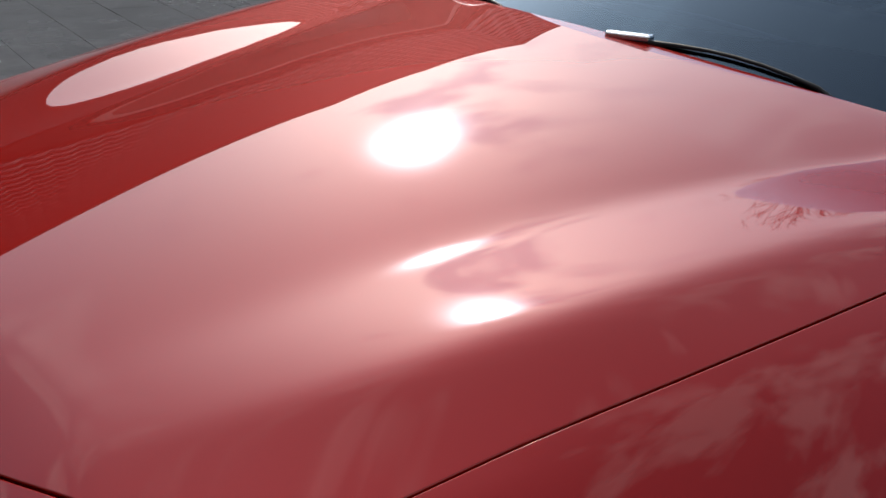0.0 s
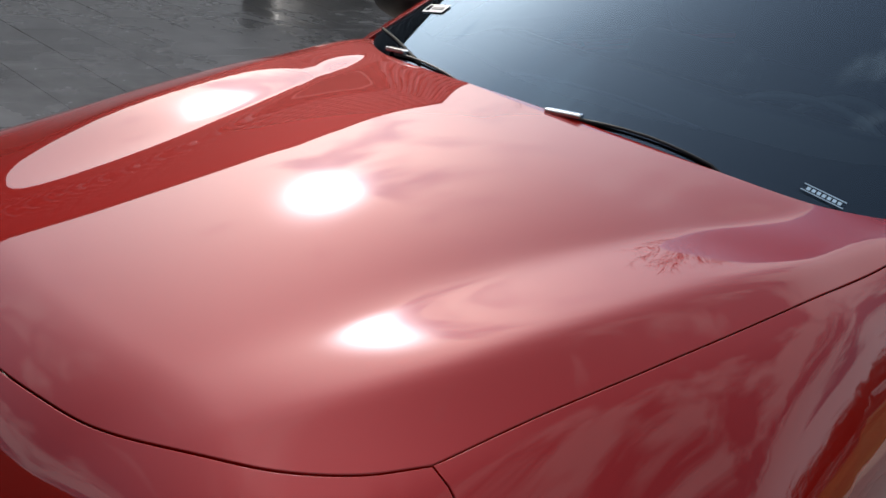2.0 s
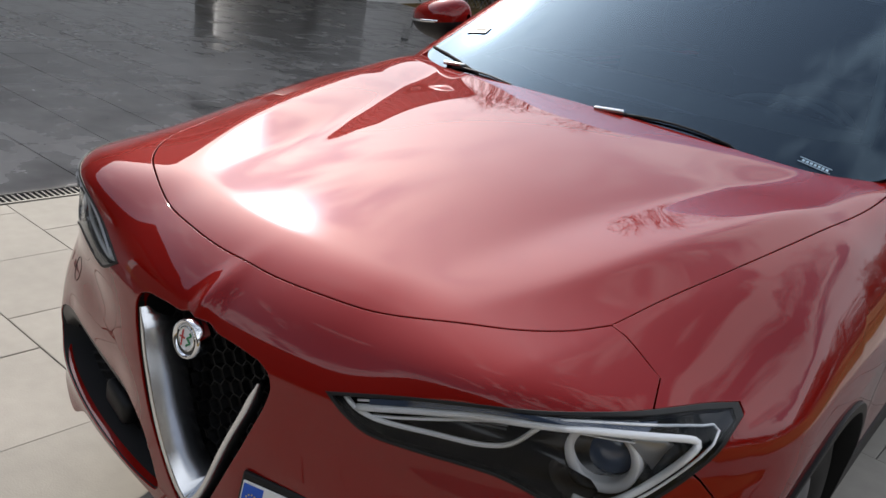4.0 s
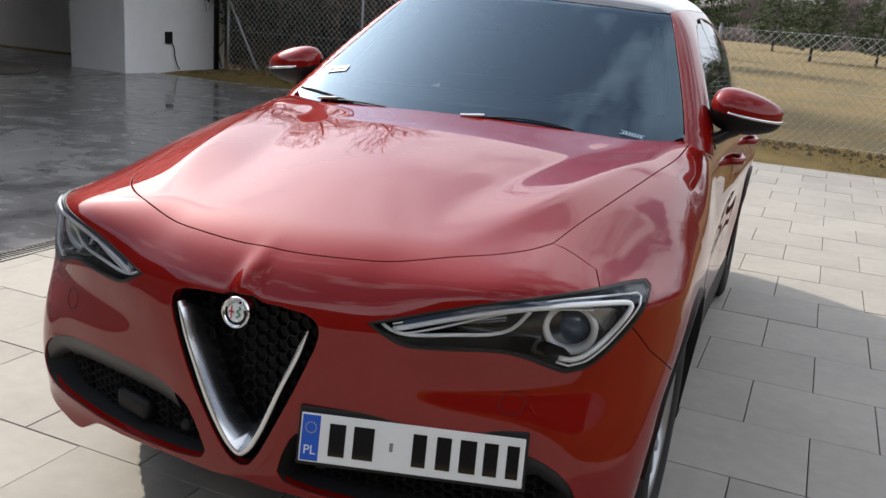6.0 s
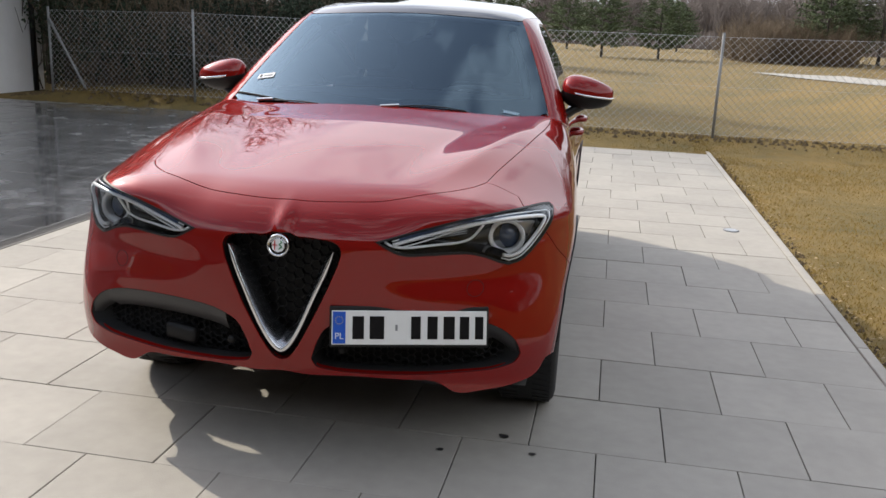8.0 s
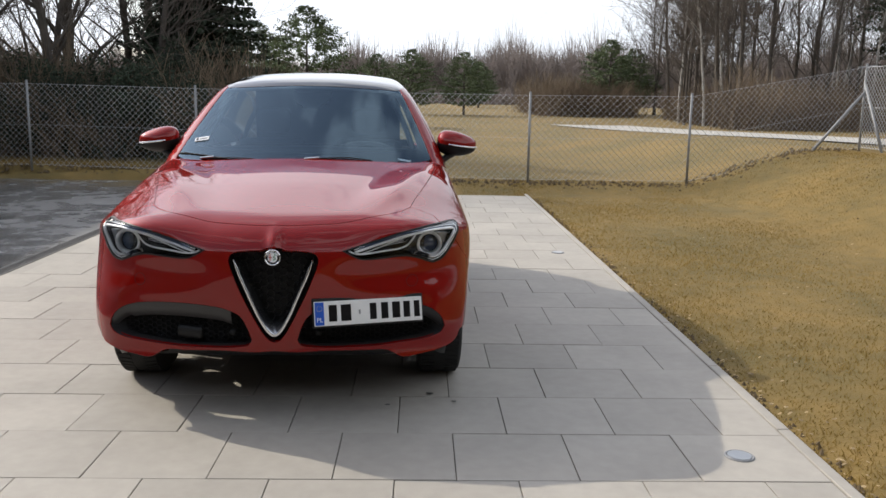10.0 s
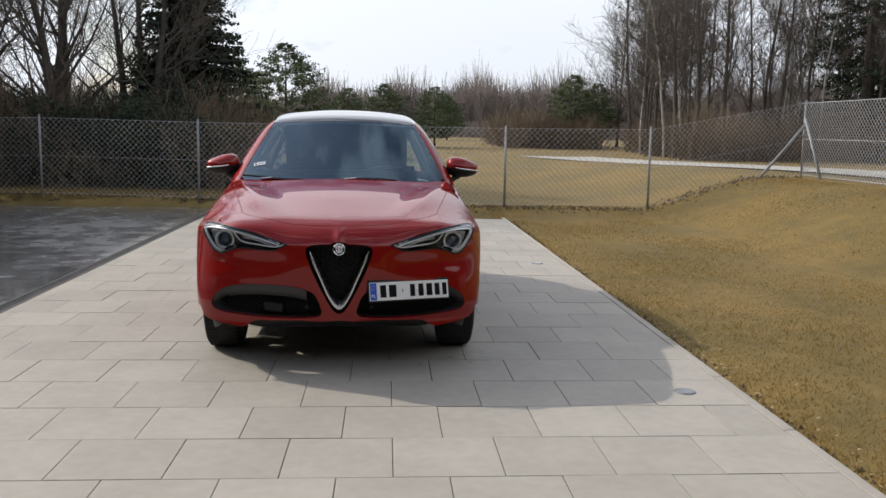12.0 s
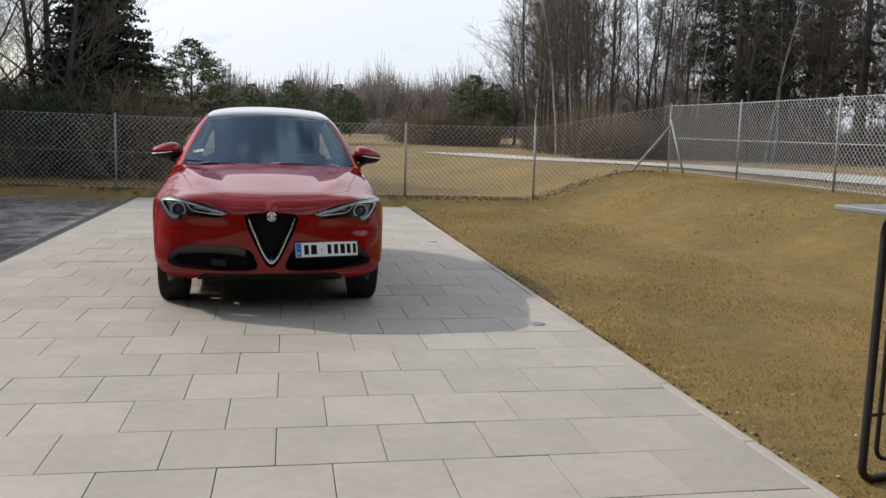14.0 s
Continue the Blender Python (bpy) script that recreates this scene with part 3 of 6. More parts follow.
def bare_tree(seed, height, girth, spread=0.55, bare=0.25, fork=0.5, limbs=26, droop=0.0, levels=3, fine=0.0045):
    """A leafless tree: trunk mesh and twig mesh, both as (verts, faces)."""
    rng = random.Random(seed)
    tv, tf, cv, cf = [], [], [], []

    def grow(p, d, length, r, level):
        n = 4 if level else 9
        pts, q, dd = [p], p, d.copy()
        for i in range(n):
            dd = (dd + Vector((rng.gauss(0, 1), rng.gauss(0, 1), rng.gauss(0, 1))) * (0.16 if level else 0.05) + Vector((0, 0, 0.06 - droop * level * 0.1))).normalized()
            q = q + dd * length / n
            pts.append(q)
        for i in range(n):
            a, b = r * (1 - i / n * 0.85), r * (1 - (i + 1) / n * 0.85)
            if level <= 1:
                twig_tube(tv, tf, pts[i], pts[i + 1], a, b, 7 if level == 0 else 4)
            else:
                twig_tube(cv, cf, pts[i], pts[i + 1], max(a, fine), max(b, fine * 0.85), 3)
        if level >= levels:
            return
        count = limbs if level == 0 else rng.randint(5, 8)
        for k in range(count):
            s = (bare + (1 - bare) * (k + rng.random()) / count) if level == 0 else rng.uniform(0.2, 1.0)
            i = min(int(s * n), n - 1)
            o = pts[i].lerp(pts[i + 1], s * n - i)
            base = (pts[i + 1] - pts[i]).normalized()
            az = rng.uniform(0, 6.283)
            side = base.orthogonal().normalized()
            side = (Matrix.Rotation(az, 3, base) @ side)
            tilt = rng.uniform(0.5, 1.05) * (1.1 if level == 0 else 0.85)
            nd = (base * math.cos(tilt) + side * math.sin(tilt) + Vector((0, 0, 0.15 - droop))).normalized()
            ln = (height * spread * (1.05 - 0.75 * s) * rng.uniform(0.6, 1.1)) if level == 0 else length * rng.uniform(0.35, 0.6)
            grow(o, nd, ln, max(r * (1 - s * 0.8) * (0.42 if level == 0 else 0.5), 0.004), level + 1)
    grow(Vector((0, 0, -0.1)), Vector((rng.gauss(0, 0.03), rng.gauss(0, 0.03), 1)).normalized(), height, girth, 0)
    return (tv, tf), (cv, cf)


def spruce_tree(seed, height, width, gaps=0.0, crown0=0.06, up=0.0, clump=1.0, dense=1.0, broad=1.0):
    """A conifer: trunk, and whorls of drooping boughs each carrying many small needle sprays."""
    rng = random.Random(seed)
    tv, tf, cv, cf = [], [], [], []
    for i in range(8):
        twig_tube(tv, tf, Vector((0, 0, height * i / 8 - 0.1)), Vector((0, 0, height * (i + 1) / 8 - 0.1)), 0.022 * height * (1 - i / 8.2), 0.022 * height * (1 - (i + 1) / 8.2), 8)
    z = height * crown0
    while z < height * 0.985:
        s = (z / height - crown0) / (1 - crown0)
        reach = width * ((1 - s) ** 0.85 if not gaps else math.sin(math.pi * min(1, 0.18 + 0.82 * s)) ** 0.7 * (1.1 - 0.3 * s)) + 0.05
        for k in range(round(rng.randint(5, 8) * dense)):
            if rng.random() < gaps:
                continue
            az, ln = rng.uniform(0, 6.283), reach * rng.uniform(0.65, 1.12)
            out = Vector((math.cos(az), math.sin(az), 0))
            side = Vector((-out.y, out.x, 0))
            n = max(4, int(ln / (0.11 * clump)))
            for i in range(n):
                f = (i + 0.6) / n
                if gaps and f < 0.4:
                    continue
                c = Vector((0, 0, z)) + out * ln * f + Vector((0, 0, -0.32 * ln * f * (1 - 0.55 * f) + up * ln * f))
                for m in range(3):
                    w = (0.15 + 0.16 * (1 - f)) * rng.uniform(0.7, 1.3) * clump
                    tip = c + side * rng.choice((-1, 1)) * w * rng.uniform(0.4, 1.2) + out * w * rng.uniform(0.1, 0.9) + Vector((0, 0, rng.uniform(-0.20, 0.10) * clump))
                    ax = (tip - c).normalized()
                    p = ax.cross(Vector((rng.gauss(0, 1), rng.gauss(0, 1), rng.gauss(0, 1) + 1.5))).normalized() * 0.036 * clump * broad * rng.uniform(0.7, 1.5)
                    b = len(cv)
                    cv.extend([c - p * 0.6, c.lerp(tip, 0.55) + p, tip, c.lerp(tip, 0.5) - p])
                    cf.append((b, b + 1, b + 2, b + 3))
        z += height * rng.uniform(0.016, 0.03) / dense
    return (tv, tf), (cv, cf)


def shrub(seed, height, width, stems=60):
    rng = random.Random(seed)
    cv, cf = [], []
    for i in range(stems):
        p = Vector((rng.gauss(0, width * 0.28), rng.gauss(0, width * 0.28), -0.05))
        d = Vector((rng.gauss(0, 0.35), rng.gauss(0, 0.35), 1)).normalized()
        ln = height * rng.uniform(0.5, 1.05)
        for k in range(4):
            q = p + d * ln / 4
            twig_tube(cv, cf, p, q, 0.010 * (1 - k * 0.2), 0.008 * (1 - k * 0.2), 3)
            for j in range(3):
                dd = (d + Vector((rng.gauss(0, 0.6), rng.gauss(0, 0.6), rng.gauss(0, 0.35)))).normalized()
                twig_tube(cv, cf, p.lerp(q, rng.random()), q + dd * ln * 0.22, 0.005, 0.003, 3)
            p, d = q, (d + Vector((rng.gauss(0, 0.2), rng.gauss(0, 0.2), 0.1))).normalized()
    return cv, cf


def leafy(seed, height, width, count=2600, leaf=0.11):
    """A dense evergreen shrub: small leaf sprays through an uneven mass."""
    rng = random.Random(seed)
    cv, cf = [], []
    lumps = [(Vector((rng.uniform(-1, 1) * width * 0.42, rng.uniform(-1, 1) * width * 0.3, rng.uniform(0.15, 0.8) * height)), rng.uniform(0.22, 0.42) * min(width, height)) for _ in range(9)]
    for i in range(count):
        c, r = lumps[rng.randrange(9)]
        v = Vector((rng.gauss(0, 1), rng.gauss(0, 1), rng.gauss(0, 1))).normalized() * r * rng.uniform(0.55, 1.08)
        p = c + v
        if p.z < 0.02:
            p.z = rng.uniform(0.02, 0.3)
        a = Vector((rng.gauss(0, 1), rng.gauss(0, 1), rng.gauss(0, 1))).normalized() * leaf * rng.uniform(0.6, 1.4)
        b = a.cross(Vector((rng.gauss(0, 1), rng.gauss(0, 1), rng.gauss(0, 1)))).normalized() * leaf * 0.45
        n = len(cv)
        cv.extend([p - a, p + b, p + a, p - b])
        cf.append((n, n + 1, n + 2, n + 3))
    return cv, cf


def tree_thing(name, trunk, crown, bark, leaf, label, category, group):
    t = empty(name, label, category, group)
    raw("trunk", *trunk, bark, t)
    raw("crown", *crown, leaf, t)
    return t


def shrub_thing(name, stems, crown, bark, leaf, label, category, group):
    t = empty(name, label, category, group)
    tagged(raw("stem_tangle", *stems, bark, t), kind="stuff")
    tagged(raw("foliage", *crown, leaf, t), kind="stuff")
    return t


def stand(ob, x, y, turn=0.0, scale=1.0):
    ob.matrix_world = Matrix.Translation((x, y, float(land(x, y)))) @ Matrix.Rotation(turn, 4, "Z") @ Matrix.Scale(scale, 4)
    return ob


def another(ob, x, y, turn, scale):
    c = copy_thing(ob, Matrix.Identity(4))
    return stand(c, x, y, turn, scale)


def build_trees():
    rng = random.Random(11)
    # birches and alders of the wood to the side
    kinds = []
    for i in range(3):
        tr, cr = bare_tree(20 + i, 13, 0.065, 0.20, 0.30, limbs=22, droop=0.05, levels=3, fine=0.0075)
        kinds.append(tree_thing("birch_tree", tr, cr, BIRCH, TWIG, "tall leafless birch with a pale flecked trunk", "birch tree", "birches of the wood"))
    for i in range(4):
        tr, cr = bare_tree(40 + i, 12.5, 0.09, 0.28, 0.14, limbs=26, levels=3, fine=0.0068)
        kinds.append(tree_thing("alder_tree", tr, cr, BARK, TWIG, "tall leafless dark-barked tree of the wood", "tree", "bare trees of the wood"))
    for k in kinds:
        stand(k, rng.uniform(16, 24), rng.uniform(30, 38), rng.uniform(0, 6), rng.uniform(0.85, 1.1))
    for i in range(125):
        k = kinds[rng.choice((0, 1, 2, 3, 4, 5, 6, 3, 4, 6))]
        y = rng.uniform(24, 52)
        edge = 12.2 + (y - 30) * 0.20 if y > 28 else 19 + (28 - y) * 1.4
        x = edge + rng.random() ** 1.5 * 34
        another(k, x, y, rng.uniform(0, 6.3), rng.uniform(0.7, 1.15))
    # the wood runs on beside the yard
    for i in range(80):
        k = kinds[rng.randrange(len(kinds))]
        y = rng.uniform(-34, 23)
        another(k, rng.uniform(22, 44) + max(0, -y) * 0.1, y, rng.uniform(0, 6.3), rng.uniform(0.75, 1.1))
    # big bare trees and a spruce behind the fence
    tr, cr = bare_tree(61, 8.6, 0.19, 0.50, 0.16, limbs=22, levels=3)
    a = tree_thing("lime_tree", tr, cr, BARK, TWIG, "large leafless dark tree behind the fence", "tree", "bare trees behind the fence")
    stand(a, -9.4, 17.5)
    tr, cr = bare_tree(64, 7.5, 0.13, 0.55, 0.08, limbs=22, levels=3, droop=0.04)
    b = tree_thing("apple_tree", tr, cr, BARK, TWIG, "spreading leafless tree behind the fence", "tree", "bare trees behind the fence")
    stand(b, -6.9, 15.8, 1.0)
    for x, y, t, s, o in ((-8.2, 19.5, 2.0, 1.0, a), (-11.8, 18.5, 4.0, 1.0, a), (-5.2, 17.0, 3.0, 0.85, b), (-11.2, 15.6, 2.2, 0.9, b), (-15.5, 20, 0.4, 1.0, a), (-7.8, 17.4, 4.2, 0.9, b), (-9.2, 16.2, 0.3, 0.85, b), (-6.2, 18.8, 1.7, 0.95, b), (-10.4, 18.2, 2.9, 0.95, b), (-13.0, 17.2, 5.5, 1.0, b), (-6.4, 21.5, 5.2, 0.85, a), (-13.6, 21.0, 1.0, 0.95, a)):
        another(o, x, y, t, s)
    tr, cr = spruce_tree(5, 6.9, 2.5, clump=0.62, dense=1.9, broad=1.8)
    s = tree_thing("spruce_tree", tr, cr, BARK, NEEDLE, "dense dark green spruce", "spruce", "spruces")
    stand(s, -4.55, 18.6)
    another(s, -12.6, 24.0, 2.6, 0.65)
    tr, cr = spruce_tree(9, 4.4, 2.0, 0.22, 0.16, 0.25, 0.8, 1.3)
    p = tree_thing("pine_tree", tr, cr, BARK, PINE, "young green pine in the dry field", "pine", "young pines")
    stand(p, -3.1, 30.5, 0, 1.0)
    for x, y, t, sc in ((1.1, 44, 1, 0.80), (4.0, 44.5, 2.5, 0.78), (-1.2, 58, 3, 0.85), (13.4, 50, 4.0, 1.05), (15.4, 52, 5.0, 0.95), (-6.5, 40, 0.5, 1.0), (6.5, 64, 0.2, 0.8)):
        another(p, x, y, t, sc)
    tr, cr = spruce_tree(15, 13, 2.6, 0.2, 0.18, 0.05, 0.95, 1.35)
    w = tree_thing("tall_pine", tr, cr, BARK, NEEDLE, "tall dark conifer at the edge of the wood", "conifer", "conifers of the wood")
    stand(w, 20.2, 28.5)
    for x, y, t, sc in ((27.5, 30, 1, 1.05), (30, 27, 2, 1.0), (26, 34, 3, 1.1), (33, 31, 4, 1.0), (23.0, 33, 5, 0.95), (36, 26, 0.5, 1.0)):
        another(w, x, y, t, sc)
    for i in range(16):
        another(w, 27 + 9 * rng.random(), -30 + 3.4 * i, rng.uniform(0, 6), rng.uniform(0.75, 1.0))
    # unseen row of conifers, added to close a bright sky gap in the bumper's reflection
    side = random.Random(12)
    for i in range(16):
        another(w, 23 + 3.5 * side.random(), -10 + 1.6 * i, side.uniform(0, 6), side.uniform(0.7, 0.95))
    # dark evergreen shrubs and brush behind the fence
    leaves = leafy(3, 1.8, 2.6, 9500, 0.042)
    h = shrub_thing("evergreen_shrub", shrub(6, 1.7, 2.0, 22), leaves, BARK, NEEDLE, "dark evergreen shrub behind the fence", "shrub", "shrubs behind the fence")
    stand(h, -4.2, 14.7)
    for i, (x, y) in enumerate(((-5.6, 14.9), (-6.9, 14.8), (-8.1, 15.0), (-9.4, 15.1), (-3.1, 15.2), (-11.4, 18.2), (-12.8, 18.0), (-5.0, 15.4), (-8.8, 16.2), (-12.2, 16.8), (-14.2, 16.4))):
        another(h, x, y, i * 1.3, (0.85 + 0.12 * (i % 4)) * (1.25 if x < -9 else 1.0))
    cv, cf = shrub(4, 1.9, 1.8)
    d = raw("brush", cv, cf, BUSH)
    tagged(d, "tangle of leafless brown brush", "brush", "brush")
    stand(d, -3.6, 14.6)
    for i in range(172):
        if i < 24:
            x, y, sc = rng.uniform(-9.5, -2.6), rng.uniform(14.4, 17.0), rng.uniform(0.8, 1.25)
        else:
            y = rng.uniform(27, 42)
            x = 12.5 + (y - 28) * 0.18 + rng.random() ** 1.3 * 26
            sc = rng.uniform(0.55, 1.2)
        another(d, x, y, rng.uniform(0, 6.3), sc)
    for i in range(46):
        another(d, 8.6 + 5.5 * rng.random(), rng.uniform(44, 54), rng.uniform(0, 6.3), rng.uniform(0.7, 1.2))
    # far woods, one mass of many thin trees
    vs, fs = [], []
    for i in range(1900):
        ang = rng.uniform(-0.45, 0.64)
        r = rng.uniform(82, 150)
        x, y = r * math.sin(ang), r * math.cos(ang)
        z = float(land(x, y))
        hgt = rng.uniform(3.6, 6.6) * (1.0 + 0.25 * smooth01(0.0, 0.1, ang) + 0.35 * bell(ang, 0.13, 0.04) + 0.25 * math.sin(ang * 21) * math.sin(ang * 47))
        twig_tube(vs, fs, Vector((x, y, z)), Vector((x + rng.gauss(0, 0.2), y, z + hgt * 0.8)), 0.09, 0.02, 3)
        for k in range(46):
            a, b = rng.uniform(0, 6.283), rng.random() ** 0.5
            o = Vector((x, y, z + hgt * rng.uniform(0.12, 0.55)))
            top = hgt * (0.45 + 0.55 * rng.random() * (1 - 0.7 * b * b))
            e = Vector((x + 0.26 * hgt * b * math.cos(a), y + 0.26 * hgt * b * math.sin(a), max(z + top, o.z + 0.3)))
            twig_tube(vs, fs, o, e, 0.034, 0.012, 3)
    for i in range(4600):
        ang = rng.uniform(-0.45, 0.66)
        r = rng.uniform(78, 110)
        x, y = r * math.sin(ang), r * math.cos(ang)
        z = float(land(x, y))
        for k in range(6):
            sx = x + rng.gauss(0, 0.6)
            twig_tube(vs, fs, Vector((sx, y, z - 0.2)), Vector((sx + rng.gauss(0, 0.35), y + rng.gauss(0, 0.5), z + rng.uniform(0.6, 1.7))), 0.06, 0.018, 3)
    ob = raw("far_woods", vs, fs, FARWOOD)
    tagged(ob, "brown leafless woods far behind the field, haze in their colour", "woods", kind="stuff")


# paler and greyer than the near twigs: distance haze is put into the colour
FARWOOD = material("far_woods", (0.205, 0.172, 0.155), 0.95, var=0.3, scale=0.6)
build_road()
build_trees()
from mathutils.geometry import delaunay_2d_cdt

# ---- panels laid on the car's form ----
def spline(pts, step):
    """A smooth open curve through points of any dimension, in steps of that length."""
    p = [np.asarray(q, float) for q in pts]
    if len(p) == 2:
        n = max(1, int(np.linalg.norm(p[1] - p[0]) / step))
        return [p[0] + (p[1] - p[0]) * i / n for i in range(n + 1)]
    ext = [2 * p[0] - p[1]] + p + [2 * p[-1] - p[-2]]
    out = []
    for i in range(1, len(ext) - 2):
        p0, p1, p2, p3 = ext[i - 1:i + 3]
        k = [np.sqrt(np.linalg.norm(b - a)) + 1e-9 for a, b in ((p0, p1), (p1, p2), (p2, p3))]
        m1 = (p2 - p1) + k[1] * ((p1 - p0) / k[0] - (p2 - p0) / (k[0] + k[1]))
        m2 = (p2 - p1) + k[1] * ((p3 - p2) / k[2] - (p3 - p1) / (k[1] + k[2]))
        n = max(1, int(np.linalg.norm(p2 - p1) / step))
        for j in range(n):
            t = j / n
            out.append((2 * t**3 - 3 * t**2 + 1) * p1 + (t**3 - 2 * t**2 + t) * m1 + (3 * t**2 - 2 * t**3) * p2 + (t**3 - t**2) * m2)
    out.append(p[-1])
    return out


def chain(segments, step=0.012):
    """Smooth curves joined end to end with corners between them: one closed outline."""
    out = []
    for s in segments:
        out += spline(s, step)[:-1]
    return np.array(out)


def both(half):
    """A half outline from the middle (top) to the middle (bottom), closed by its mirror image."""
    other = half[::-1][1:-1].copy()
    other[:, 0] *= -1
    return np.concatenate([half, other])


def on_front(x, z, field=body):
    x, z = np.atleast_1d(np.asarray(x, float)), np.atleast_1d(np.asarray(z, float))
    o = np.stack([x, np.full_like(x, 1.3), z], 1)
    return meet(field, o, np.tile([0.0, -1, 0], (len(x), 1)), 0, 1.6)


def on_top(x, y, field=body):
    x, y = np.atleast_1d(np.asarray(x, float)), np.atleast_1d(np.asarray(y, float))
    o = np.stack([x, y, np.full_like(x, 0.75)], 1)
    return meet(field, o, np.tile([0.0, 0, 1], (len(x), 1)), 0, 1.2)


def on_side(y, z, field=body):
    y, z = np.atleast_1d(np.asarray(y, float)), np.atleast_1d(np.asarray(z, float))
    o = np.stack([np.full_like(y, 0.2), y, z], 1)
    return meet(field, o, np.tile([1.0, 0, 0], (len(y), 1)), 0, 1.2)


class Front:
    c = np.array([0, 1.1, 0.45])
    field = staticmethod(body)

    @classmethod
    def flat(k, p):
        q = p - k.c
        return np.stack([np.arctan2(q[:, 0], -q[:, 1]), np.arctan2(q[:, 2], np.hypot(q[:, 0], q[:, 1]))], 1)

    @classmethod
    def lift(k, u):
        d = np.stack([np.sin(u[:, 0]) * np.cos(u[:, 1]), -np.cos(u[:, 0]) * np.cos(u[:, 1]), np.sin(u[:, 1])], 1)
        return meet(k.field, np.tile(k.c, (len(u), 1)), d, 0.1, 2.2)


class Screen(Front):
    c = np.array([0, 2.75, 1.15])
    field = staticmethod(cabin)


class Top:
    field = staticmethod(body)

    @classmethod
    def flat(k, p):
        return p[:, :2].copy()

    @classmethod
    def lift(k, u):
        return on_top(u[:, 0], u[:, 1], k.field)


class Roof(Top):
    field = staticmethod(cabin)


class Side:
    field = staticmethod(body)
    r, x0, z0 = 0.5, 0.35, 0.60

    @classmethod
    def flat(k, p):
        return np.stack([p[:, 1], k.r * np.arctan2(p[:, 2] - k.z0, p[:, 0] - k.x0)], 1)

    @classmethod
    def lift(k, u):
        a = u[:, 1] / k.r
        d = np.stack([np.cos(a), 0 * a, np.sin(a)], 1)
        o = np.stack([np.full(len(u), k.x0), u[:, 0], np.full(len(u), k.z0)], 1)
        return meet(k.field, o, d, 0.02, 1.2)


class Glass(Side):
    field = staticmethod(cabin)
    x0, z0 = 0.1, 1.10


def inside(poly, q):
    a, b = poly, np.roll(poly, -1, 0)
    c = np.zeros(len(q), bool)
    for (x0, y0), (x1, y1) in zip(a, b):
        if y0 != y1:
            c ^= ((q[:, 1] < y0) != (q[:, 1] < y1)) & (q[:, 0] < x0 + (q[:, 1] - y0) * (x1 - x0) / (y1 - y0))
    return c


